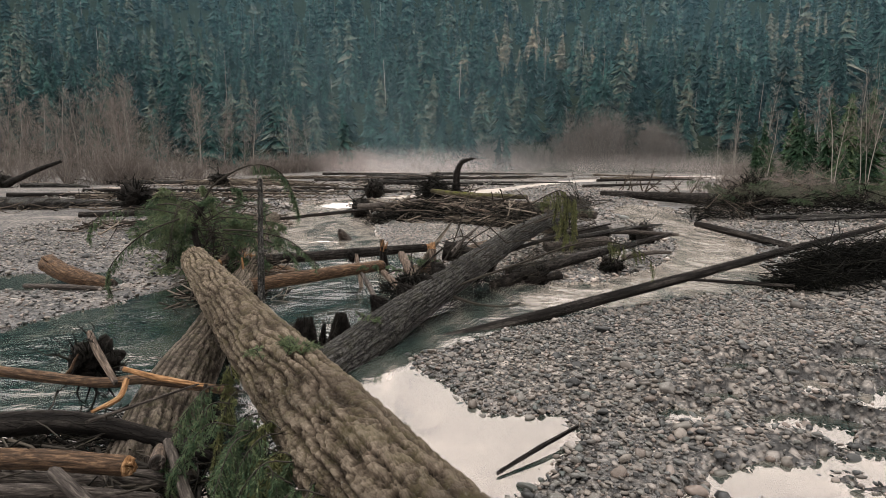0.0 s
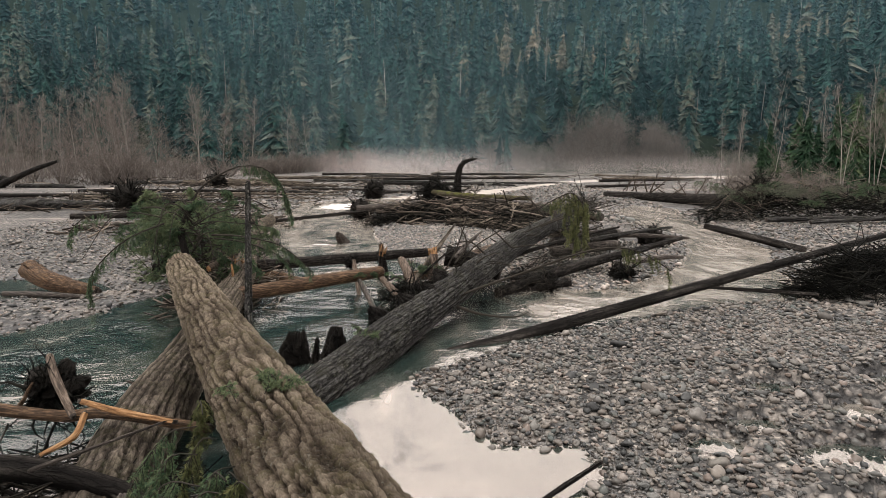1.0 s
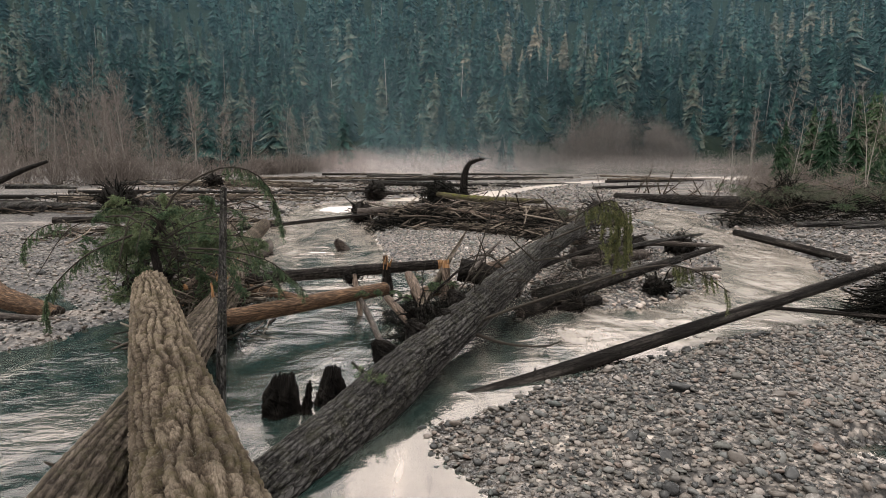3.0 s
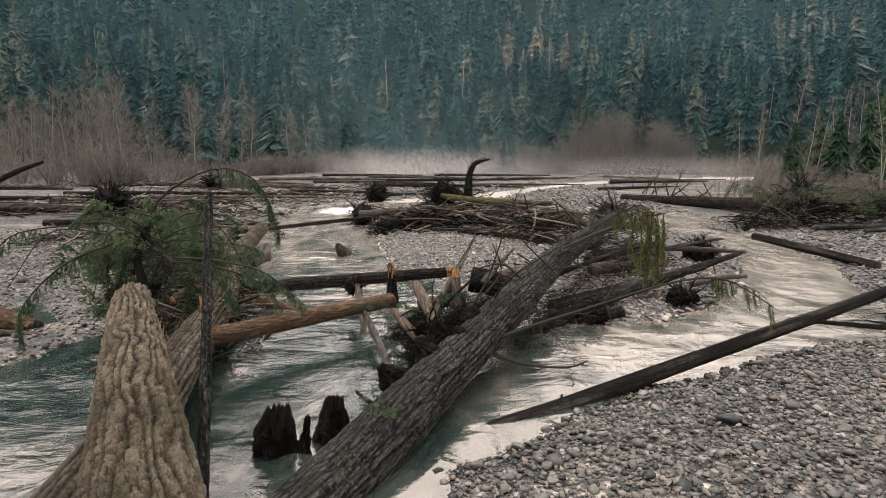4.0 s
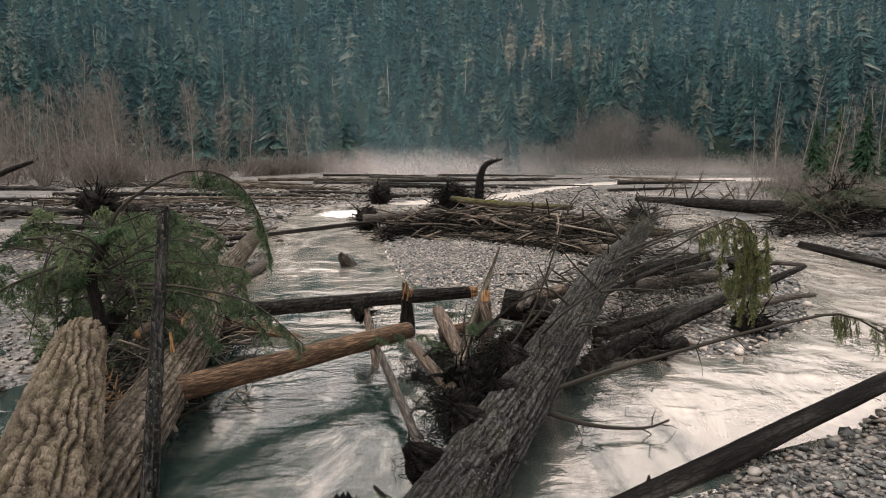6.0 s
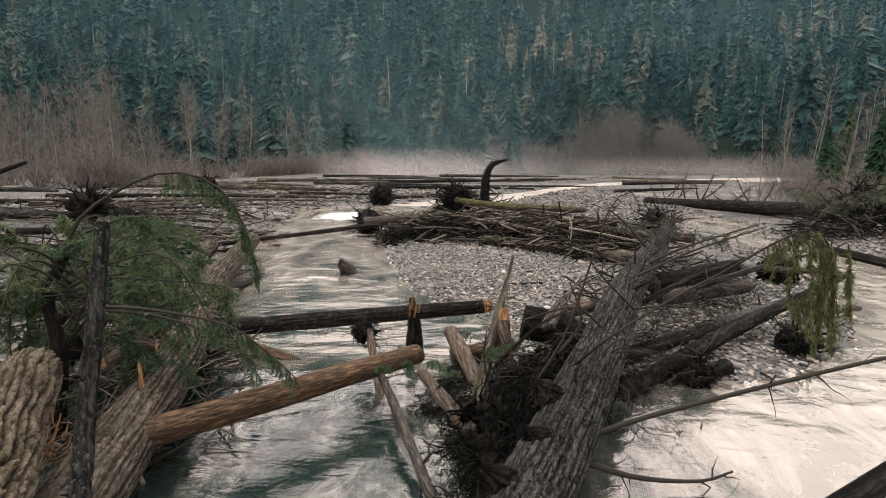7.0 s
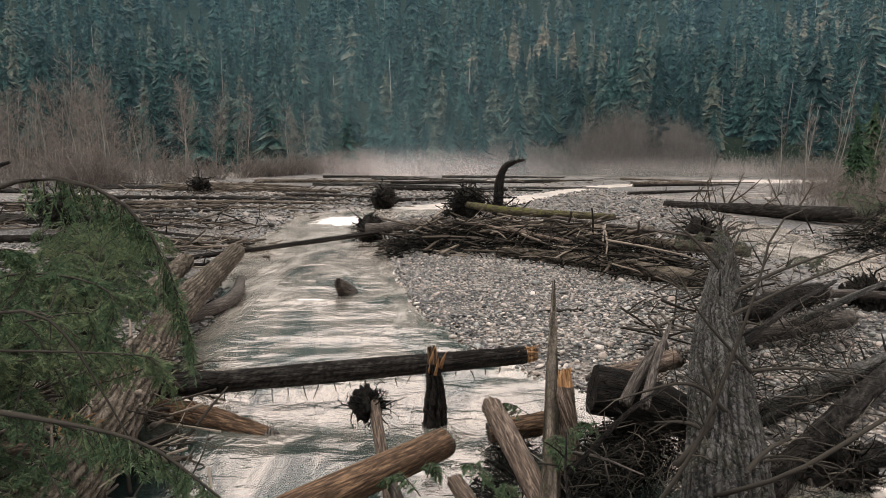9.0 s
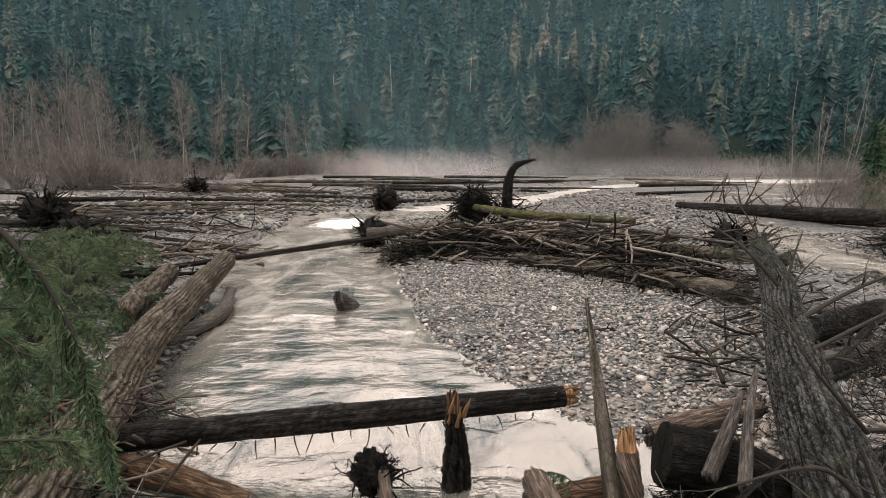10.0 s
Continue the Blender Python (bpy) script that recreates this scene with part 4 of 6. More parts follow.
log_thing("drift_log", "thin grey stick in the shallow inlet", [(-10.0, 14.0, 0.0), (-8.6, 13.6, 0.05), (-7.4, 13.5, 0.0)], [0.06, 0.07, 0.04], WOOD_GREY, gen, 12, 30, 0.006, 5, side="wood", style="smooth")
log_thing("broken_limb", "pale peeled limb stub torn from the bank log", [(-4.95, 13.1, 0.74), (-4.72, 13.35, 0.86), (-4.55, 13.45, 0.82)], [0.07, 0.085, 0.06], WOOD_PALE, gen, 18, 30, 0.015, 5, ends=(WOOD_FRESH, WOOD_FRESH), jag=(0.06, 0.05), side="wood", category="branch")
log_thing("broken_limb", "pale splintered stick standing against the log", [(-4.05, 12.35, 0.10), (-4.22, 12.5, 0.5), (-4.3, 12.6, 0.92)], [0.03, 0.035, 0.02], WOOD_FRESH, gen, 8, 24, 0.008, 4, side="wood", category="branch")
log_thing("fallen_log", "short broken log with pale torn end on the bank", [(-7.3, 20.6, 0.35), (-7.8, 23.5, 0.55)], [0.24, 0.22], BARK_UNDER, gen, 40, 70, 0.03, 10, ends=(WOOD_PALE, WOOD_PALE), jag=(0.1, 0.2))
log_thing("drift_log", "grey log half sunk at the stream bank", [(-6.3, 20.0, 0.05), (-6.0, 21.6, 0.1), (-6.5, 23.6, 0.1)], [0.13, 0.14, 0.1], WOOD_GREY, gen, 24, 50, 0.01, 6, side="wood", style="smooth")
stream_pole = log_thing("fallen_pole", "thin dark pole reaching over the stream", [(-10.8, 24.8, 0.10), (-6.7, 27.6, 0.35), (-3.4, 31.4, 0.42)], [0.05, 0.075, 0.09], BARK_POLE, gen, 14, 80, 0.008, 5, style="smooth", stubs=8, stub_len=(0.04, 0.14), stub_r=0.012)
river_snag = log_thing("drift_stump", "broken wet log end standing out of the river", [(-3.7, 23.2, -0.35), (-3.8, 22.7, 0.05), (-3.86, 22.35, 0.28)], [0.26, 0.21, 0.13], WOOD_GREY, gen, 26, 40, 0.05, 6, jag=(0, 0.12), stubs=3, side="wood")
log_thing("side_log", "dark log beside the main trunk over the side channel", [(1.2, 14.1, 0.0), (3.5, 16.0, 0.28), (7.3, 19.0, 0.62)], [0.14, 0.12, 0.06], BARK_POLE, gen, 24, 120, 0.015, 8, stubs=4)
log_thing("side_log", "smooth brown log resting on gravel beside the trunk", [(1.7, 15.5, 0.05), (3.4, 16.5, 0.20), (5.7, 17.6, 0.50)], [0.13, 0.12, 0.09], BARK_DARK, gen, 24, 100, 0.012, 6, side="wood", style="smooth", stubs=3)
log_thing("side_log", "grey broken log on gravel behind the trunk", [(3.2, 18.3, 0.30), (5.2, 18.9, 0.42)], [0.17, 0.15], WOOD_GREY, gen, 22, 60, 0.02, 6, side="wood", jag=(0.1, 0.2))
log_thing("side_log", "thick dark broken log behind the trunk", [(3.4, 19.3, 0.35), (5.6, 20.3, 0.55)], [0.24, 0.20], BARK_BLACK, gen, 26, 60, 0.03, 8, jag=(0.1, 0.25))
log_thing("side_log", "short wet log half sunk in the side channel", [(2.0, 14.6, -0.08), (3.0, 15.0, 0.05)], [0.11, 0.13], BARK_POLE, gen, 18, 30, 0.02, 6)
barrel = log_thing("broken_log", "thick dark log piece with a sawn-off face in the jam", [(0.02, 15.05, 0.70), (0.5, 15.0, 0.60), (1.3, 14.9, 0.30)], [0.25, 0.24, 0.2], BARK_BLACK, gen, 36, 40, 0.02, 8, jag=(0.01, 0.05), ends=(BARK_BLACK, None))
log_thing("bare_log", "pale barkless log propped in the jam", [(-1.04, 14.75, 0.64), (-0.8, 14.0, 0.40), (-0.54, 13.1, 0.08)], [0.10, 0.115, 0.105], WOOD_PALE, gen, 26, 60, 0.02, 6, ends=(WOOD_PALE, WOOD_FRESH), jag=(0.08, 0.12), side="wood", stubs=2)
log_thing("bare_log", "pale mottled barkless log piece in the jam", [(-1.4, 13.85, 0.36), (-0.86, 12.85, 0.10)], [0.072, 0.082], WOOD_PALE, gen, 22, 50, 0.012, 5, ends=(WOOD_PALE, WOOD_FRESH), jag=(0.05, 0.1), side="wood")
log_thing("drift_pole", "long thin brown pole sloping into the water", [(-1.95, 13.9, 0.35), (-1.75, 13.3, 0.28), (-1.22, 11.5, 0.05), (-1.0, 10.7, -0.1)], [0.05, 0.055, 0.055, 0.05], WOOD_GREY, gen, 14, 60, 0.008, 5, side="wood", style="smooth", stubs=3)
log_thing("split_stump", "pale splintered upright stump in the jam", [(-0.28, 14.75, -0.1), (-0.27, 14.9, 0.35), (-0.27, 15.0, 0.74)], [0.16, 0.13, 0.08], WOOD_PALE, gen, 24, 40, 0.03, 6, ends=(None, WOOD_FRESH), jag=(0, 0.2), side="wood")
log_thing("bare_log", "pale log half hidden behind the jam", [(0.25, 15.9, 0.45), (1.2, 15.9, 0.75)], [0.12, 0.12], WOOD_PALE, gen, 22, 40, 0.02, 6, side="wood", jag=(0.1, 0.1))
log_thing("bare_log", "brown log end under the pale jam logs", [(-1.0, 15.3, 0.1), (-0.1, 15.35, 0.25)], [0.13, 0.13], WOOD_RED, gen, 22, 40, 0.02, 6, side="wood")
for at, h, r, lab in (((-2.3, 9.5, -0.3), 0.60, 0.25, "black rotten stump standing in the shallows"), ((-1.78, 9.75, -0.3), 0.60, 0.19, "black jagged rotten stump beside the trunk"), ((-2.02, 9.45, -0.3), 0.5, 0.07, "black pointed wood shard in the shallows")):
    a = np.array(at)
    log_thing("rotten_stump", lab, [a, a + (0.02, 0.03, h * 0.5), a + (0.05, 0.05, h)], [r * 1.1, r, r * 0.7], BARK_BLACK, gen, 30, 24, 0.07, 6, jag=(0, 0.16), ends=(BARK_BLACK, BARK_BLACK), lumps=0.25)

# foreground driftwood heap beside the huge log
def fg(label, path, radii, mat, **kw):
    kw.setdefault("side", "wood")
    return log_thing("drift_log", label, path, radii, mat, gen, 24, 80, kw.pop("depth", 0.012), 6, kw.pop("style", "smooth"), group="driftwood heap", **kw)


fg("long orange-brown barkless branch on top of the heap", [(-5.4, 6.1, 0.86), (-3.6, 5.85, 0.74), (-3.0, 5.75, 0.80), (-2.0, 5.5, 0.78)], [0.052, 0.058, 0.05, 0.04], WOOD_RED, stubs=2)
fg("thick dark log in the driftwood heap", [(-4.6, 5.0, 0.60), (-3.4, 5.0, 0.70), (-2.6, 4.9, 0.62), (-1.8, 4.6, 0.55)], [0.12, 0.105, 0.085, 0.07], BARK_POLE)
fg("brown barkless log with torn orange end", [(-4.2, 4.25, 0.72), (-3.2, 4.22, 0.76), (-2.35, 4.15, 0.74)], [0.078, 0.082, 0.075], WOOD_RED, ends=(None, WOOD_FRESH), jag=(0.02, 0.06))
fg("grey weathered log in the heap", [(-4.0, 3.95, 0.62), (-2.9, 3.95, 0.66), (-2.05, 3.95, 0.60)], [0.055, 0.06, 0.045], WOOD_GREY, stubs=3)
fg("short grey broken log in the heap", [(-2.75, 3.95, 0.80), (-2.1, 3.55, 0.62)], [0.05, 0.045], WOOD_GREY, ends=(None, WOOD_FRESH), jag=(0.04, 0.1))
fg("pale curved barkless stick on the heap", [(-4.0, 6.55, 1.05), (-3.72, 6.2, 0.95), (-3.3, 5.75, 0.78)], [0.032, 0.042, 0.03], WOOD_PALE)
fg("forked orange splintered branch on the heap", [(-3.15, 5.65, 0.95), (-2.8, 5.6, 0.88), (-2.3, 5.5, 0.84)], [0.02, 0.03, 0.018], WOOD_FRESH)
fg("orange bent stick on the heap", [(-3.1, 5.6, 0.86), (-3.05, 5.35, 0.78), (-3.2, 5.15, 0.72)], [0.022, 0.024, 0.012], WOOD_FRESH)
fg("dark thin stick across the heap", [(-3.0, 4.8, 0.80), (-2.3, 5.3, 0.92)], [0.016, 0.01], WOOD_GREY)
fg("tan short log end in the heap", [(-2.3, 4.55, 0.66), (-2.15, 4.2, 0.74)], [0.05, 0.06], WOOD_PALE)
fg("grey log low in the heap", [(-3.9, 4.6, 0.42), (-2.0, 4.35, 0.5)], [0.1, 0.09], WOOD_GREY)
fg("dark log low in the heap", [(-3.6, 3.4, 0.4), (-1.5, 3.7, 0.45)], [0.13, 0.11], BARK_DARK)
fg("broken grey log low in the heap", [(-3.4, 2.9, 0.5), (-2.3, 3.7, 0.55)], [0.1, 0.09], WOOD_GREY)
fg("speckled thin stem beneath the green boughs", [(-2.2, 4.5, 0.75), (-1.6, 3.6, 0.62), (-1.1, 3.0, 0.55)], [0.04, 0.045, 0.04], WOOD_GREY)
fg("dark stick lying on gravel by the pool", [(0.55, 5.45, -0.03), (1.0, 5.85, 0.02), (1.5, 6.3, 0.05)], [0.016, 0.022, 0.018], BARK_POLE)


def heap(name, label, line, width, top, n, length, radius, gen, material, k=4, bend=0.08, cross=0.45, category="driftwood", tilt=0.12, sides=5, ground_of=None, pull=0.5):
    """A heap of crossed sticks along a line, piled to a rounded top."""
    L = spline(line, 40)
    i = gen.integers(0, 39, n)
    d = unit(np.gradient(L, axis=0))[i]
    off = gen.normal(0, 0.45, n).clip(-1, 1)
    sidev = np.stack([-d[:, 1], d[:, 0], 0 * d[:, 0]], 1)
    c = L[i] + sidev * (off * width)[:, None]
    g0 = np.maximum(height(c[:, 0], c[:, 1]), WATER_Z)
    edge = np.minimum(1, np.minimum(i, 39 - i) / 6.0)
    c[:, 2] = g0 + radius[0] + top * (1 - off ** 2) * gen.random(n) ** pull * (0.35 + 0.65 * edge)
    a = gen.normal(0, cross, n)
    way = d * np.cos(a)[:, None] + sidev * np.sin(a)[:, None]
    way[:, 2] = gen.normal(0, tilt, n)
    ln = gen.uniform(*length, n) * gen.uniform(0.5, 1, n)
    P = wander(c - unit(way) * ln[:, None] * 0.5, way, ln, k, bend, 0, gen)
    r = gen.uniform(radius[0], radius[1], n) * gen.uniform(0.4, 1, n)
    geo = Geo()
    tubes(geo, P, np.linspace(1, 0.6, k)[None] * r[:, None], sides)
    return stuff(name, geo, material, label, category)


heap("driftwood_sticks", "tangle of broken brown sticks filling the heap", [(-4.4, 5.3, 0), (-2.0, 4.2, 0), (-1.4, 3.4, 0)], 1.1, 0.7, 420, (0.4, 1.4), (0.008, 0.028), gen, TWIG_DARK, bend=0.14)
# black filling below the logs, its colour standing in for shade
heap("driftwood_sticks", "near-black twigs giving the shade under the driftwood heap", [(-4.4, 5.6, 0), (-2.0, 4.6, 0), (-1.3, 3.0, 0)], 1.3, 0.65, 1100, (0.2, 0.9), (0.004, 0.014), gen, TWIG_BLACK, cross=1.2, tilt=0.4)


def root_wad(at, r, label, gen, n=40, flat=0.5, material=None, core=True, facing=(0, -1, 0.2)):
    """A torn-up root plate: a lumpy core with crooked roots all round."""
    ob = thing("root_wad", tuple(at), label, "roots")
    f = unit(np.array(facing, float))
    if core:
        a = np.array(at, float)
        V, F, uv, tint, _ = bark_body([a - f * r * 0.5, a, a + f * r * 0.35], [r * 0.4, r * 0.52, r * 0.3], 30, 22, r * 0.4, 5, 1.0, 0.3, int(gen.integers(0, 200)))
        g = Geo()
        g.add(V, F, uv, tint)
        for row in (0, -1):
            P, ff, u2 = end_cap(V, row, f * (1 if row else -1), r * 0.2, gen)
            g.add(P, ff if row else ff[:, ::-1], u2)
        part("core", g, BARK_BLACK, ob)
    s = unit(np.cross(f, [0, 0, 1]))
    u = np.cross(s, f)
    ang = gen.uniform(0, 6.28, n)
    way = s * np.cos(ang)[:, None] + u * np.sin(ang)[:, None] + f * gen.normal(0.1, 0.5, n)[:, None]
    P = wander(np.array(at) + way * r * 0.25, way, gen.uniform(0.5, 1.1, n) ** 1.3 * r, 6, 0.42, 0.05, gen)
    g = Geo()
    tubes(g, P, np.array([1, 0.8, 0.6, 0.4, 0.25, 0.1])[None] * gen.uniform(0.012, 0.045, n)[:, None] * r, 5)
    j = gen.integers(0, n, 9 * n)
    q = gen.integers(1, 5, 9 * n)
    W = wander(P[j, q], gen.normal(0, 1, (9 * n, 3)) + way[j], gen.uniform(0.06, 0.25, 9 * n) * r, 4, 0.45, 0.03, gen)
    tubes(g, W, np.array([1, 0.7, 0.4, 0.15])[None] * 0.011 * r * np.ones((9 * n, 1)), 3, caps=False)
    part("root_tangle", g, material or TWIG_BLACK, ob)
    return ob


log_thing("bare_log", "orange-brown log sunk in the fast water", [(-5.0, 16.0, 0.06), (-4.3, 15.85, 0.0), (-3.5, 15.6, -0.1)], [0.13, 0.15, 0.10], WOOD_RED, gen, 24, 50, 0.02, 6, side="wood", jag=(0.05, 0.2))
root_wad((-3.9, 6.4, 0.72), 0.5, "dark torn root clump on the driftwood heap", gen, 46)
root_wad((-2.25, 14.95, 0.55), 0.36, "small dark root clump on a pale stem in the river", gen, 34, facing=(0.2, -0.9, -0.3))
log_thing("drift_pole", "pale stem of a small uprooted tree standing in the river", [(-2.2, 14.9, 0.6), (-2.05, 14.4, 0.2), (-1.9, 13.9, -0.2)], [0.06, 0.055, 0.06], WOOD_PALE, gen, 14, 30, 0.008, 5, side="wood", style="smooth")
root_wad((-0.72, 11.8, 0.28), 0.46, "dark fibrous root mass against the main trunk", gen, 60, facing=(-0.8, 0.3, 0.3))
root_wad((-0.75, 12.7, 0.32), 0.50, "dark root mass between the logs", gen, 30, facing=(-0.6, -0.6, 0.4))
for at, r in (((-1.13, 10.35, 0.46), 0.20), ((-0.72, 10.95, 0.56), 0.17), ((-0.12, 12.25, 0.76), 0.15), ((-0.36, 11.5, 0.66), 0.10)):
    a, f = np.array(at), unit(np.array([-0.55, -0.1, 0.6]))
    log_thing("tree_burl", "dark knobbly burl swelling from the main trunk", [a - f * r * 1.2, a - f * r * 0.3, a + f * r * 0.35, a + f * r * 0.7], [r * 1.15, r * 1.2, r * 0.95, r * 0.45], BARK_BLACK, gen, 44, 36, 0.05, 9, jag=(0, 0.07), ends=(None, BARK_BLACK), lumps=0.35, category="burl")
root_wad((2.4, 14.6, 0.1), 0.45, "matted roots trailing in the side channel", gen, 50, facing=(0.5, -0.6, 0.2))
root_wad((4.6, 15.9, 0.12), 0.6, "dark matted roots at the gravel edge", gen, 60, facing=(0.6, -0.7, 0.1))
root_wad((-4.4, 32.0, 0.35), 1.05, "upturned dark root plate at the head of the jam", gen, 60, facing=(-0.4, -0.9, 0.1))
root_wad((-5.5, 47.4, 0.6), 1.4, "upturned dark root plate on the far gravel", gen, 50, facing=(-0.3, -0.9, 0.1))
root_wad((5.9, 26.4, 0.9), 1.0, "dark root plate at the top of the main trunk", gen, 60, facing=(0.5, 0.8, 0.2))
root_wad((7.2, 21.2, 0.25), 0.8, "dark clump of roots on the gravel bar", gen, 50, facing=(0.6, -0.6, 0.2))
root_wad((-17.4, 34.0, 0.8), 1.6, "dark upturned root plate among fallen logs", gen, 60, facing=(0.6, -0.8, 0.1))
root_wad((-22.5, 60.5, 0.9), 1.6, "dark root plate beside far fallen logs", gen, 50)
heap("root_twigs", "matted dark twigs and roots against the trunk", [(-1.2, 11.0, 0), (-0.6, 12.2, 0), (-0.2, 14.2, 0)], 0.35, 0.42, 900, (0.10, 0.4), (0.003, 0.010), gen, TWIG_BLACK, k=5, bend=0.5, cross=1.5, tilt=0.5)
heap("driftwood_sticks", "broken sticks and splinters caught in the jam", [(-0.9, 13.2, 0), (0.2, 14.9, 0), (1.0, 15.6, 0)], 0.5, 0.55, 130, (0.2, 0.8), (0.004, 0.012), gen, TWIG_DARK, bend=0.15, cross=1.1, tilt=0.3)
# fill added so that the gaps between jam logs look shaded
heap("root_twigs", "near-black twigs filling the gaps of the jam as shade", [(-0.8, 12.4, 0), (-0.5, 13.4, 0), (0.2, 14.7, 0), (0.9, 15.7, 0)], 0.5, 0.32, 3000, (0.10, 0.4), (0.004, 0.014), gen, TWIG_BLACK, k=4, bend=0.3, cross=1.4, tilt=0.25)
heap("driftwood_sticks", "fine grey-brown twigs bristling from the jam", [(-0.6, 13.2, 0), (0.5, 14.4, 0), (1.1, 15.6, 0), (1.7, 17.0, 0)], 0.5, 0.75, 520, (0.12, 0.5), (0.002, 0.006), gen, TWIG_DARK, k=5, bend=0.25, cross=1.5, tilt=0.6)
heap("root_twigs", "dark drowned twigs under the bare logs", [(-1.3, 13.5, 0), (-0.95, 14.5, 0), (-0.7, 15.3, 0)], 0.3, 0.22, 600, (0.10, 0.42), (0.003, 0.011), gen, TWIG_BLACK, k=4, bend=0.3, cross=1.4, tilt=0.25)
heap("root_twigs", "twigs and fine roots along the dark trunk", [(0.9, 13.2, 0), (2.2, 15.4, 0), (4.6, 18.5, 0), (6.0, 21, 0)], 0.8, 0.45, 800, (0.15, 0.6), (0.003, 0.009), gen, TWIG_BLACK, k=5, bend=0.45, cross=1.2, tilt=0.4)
heap("driftwood_sticks", "thin dark branches tangled beside the trunk", [(1.5, 13.9, 0), (2.9, 16.2, 0), (4.4, 18.6, 0), (5.6, 21.5, 0)], 0.8, 0.75, 420, (0.25, 1.0), (0.003, 0.011), gen, TWIG_DARK, k=5, bend=0.22, cross=1.2, tilt=0.4)
heap("driftwood_sticks", "brown sticks piled behind the main trunk", [(1.9, 18.2, 0), (3.6, 20.6, 0), (6.2, 24.5, 0)], 1.2, 0.7, 160, (0.5, 1.6), (0.008, 0.035), gen, TWIG_DARK, cross=0.8, tilt=0.25)

SIDE = [((1.9, 16.4, 0.5), (5.6, 19.9, 0.85), 0.05, BARK_POLE), ((3.8, 18.0, 0.6), (7.8, 21.2, 0.7), 0.06, BARK_DARK), ((4.6, 20.4, 0.5), (8.0, 20.2, 0.45), 0.08, WOOD_GREY), ((5.2, 17.0, 0.2), (6.9, 17.9, 0.2), 0.07, WOOD_GREY)]
for a, b, r, mat in SIDE:
    m = ((a[0] + b[0]) / 2 + gen.normal(0, 0.08), (a[1] + b[1]) / 2, (a[2] + b[2]) / 2 + 0.06)
    log_thing("drift_pole", "dark crooked drift pole heaped beside the main trunk", [a, m, b], [r * 1.1, r, r * 0.6], mat, gen, 12, 40, 0.008, 5, style="smooth", stubs=5, stub_len=(0.05, 0.35), stub_r=0.012, group="poles beside the trunk")
JAMSTICKS = [((-0.5, 13.7, 0.5), (0.5, 14.2, 1.1), 0.022), ((0.3, 14.3, 0.85), (0.9, 15.4, 1.25), 0.04), ((0.25, 14.7, 0.7), (0.75, 15.3, 1.1), 0.05), ((-0.45, 14.3, 0.4), (-0.15, 13.0, 0.9), 0.012),
             ((-0.6, 12.6, 0.5), (-0.65, 13.1, 1.15), 0.010), ((-1.2, 13.0, 0.5), (-0.7, 13.6, 0.25), 0.016)]
for a, b, r in JAMSTICKS:
    m = np.array([(a[0] + b[0]) / 2, (a[1] + b[1]) / 2, (a[2] + b[2]) / 2 + 0.05]) + gen.normal(0, 0.04, 3)
    log_thing("broken_branch", "broken brown branch jutting from the log jam", [a, m, b], [r * 1.2, r, r * 0.5], (BARK_POLE, WOOD_GREY, BARK_UNDER)[int(gen.integers(0, 3))], gen, 10, 24, 0.006, 5, style="smooth", stubs=4, stub_len=(0.04, 0.2), stub_r=0.008, category="branch", group="branches in the jam")

# the jam in mid river
JAM = [(-3.4, 29.2, 0), (-1.5, 29.2, 0), (0.6, 28.6, 0), (2.6, 26.4, 0), (4.2, 23.4, 0)]
heap("driftwood_sticks", "wide jam of brown drift sticks on the gravel bar", JAM, 1.6, 1.0, 420, (0.6, 3.0), (0.012, 0.06), gen, TWIG_MIX, bend=0.14, cross=0.9, tilt=0.2)
# hides the lit gravel below; the blackness is painted gap shade
heap("driftwood_sticks", "fine near-black brush giving the jam its gap shade", JAM, 1.6, 0.75, 1700, (0.4, 1.6), (0.008, 0.028), gen, TWIG_BLACK, bend=0.2, cross=1.2, tilt=0.3)
JAM_LOGS = [
    ("long brown log at the front of the jam", [(0.2, 27.5, 0.22), (2.2, 25.4, 0.28), (4.4, 22.4, 0.35)], [0.2, 0.24, 0.22], BARK_UNDER), ("dark log on top of the jam", [(-3.4, 28.8, 0.25), (-0.6, 29.0, 0.55)], [0.13, 0.12], BARK_POLE),
    ("mossy green log across the jam", [(-0.6, 33.2, 1.25), (1.2, 31.2, 1.15), (4.0, 28.6, 1.2)], [0.13, 0.16, 0.1], BARK_MOSSY), ("pale bare pole on the jam", [(-0.9, 29.4, 0.95), (2.1, 26.2, 0.7)], [0.06, 0.07], WOOD_PALE),
    ("grey log in the jam", [(-4.4, 31.0, 0.5), (-1.2, 31.6, 0.75)], [0.2, 0.17], WOOD_GREY), ("brown log in the jam", [(0.4, 30.0, 0.8), (4.8, 27.2, 0.9)], [0.18, 0.16], BARK_UNDER),
    ("grey pole in the jam", [(1.0, 27.8, 0.75), (3.6, 25.6, 0.7)], [0.09, 0.08], WOOD_GREY), ("dark log deep in the jam", [(-2.5, 30.4, 0.4), (2.5, 29.4, 0.6)], [0.2, 0.18], BARK_BLACK),
    ("brown log at the end of the jam", [(2.6, 27.6, 0.7), (6.2, 24.2, 0.75)], [0.17, 0.15], BARK_UNDER), ("thin grey pole on the jam", [(2.2, 29.6, 1.1), (5.6, 25.4, 0.95)], [0.06, 0.05], WOOD_GREY),
    ("short stick on the gravel bar", [(0.4, 20.5, 0.1), (1.2, 20.6, 0.1)], [0.05, 0.05], BARK_POLE)]
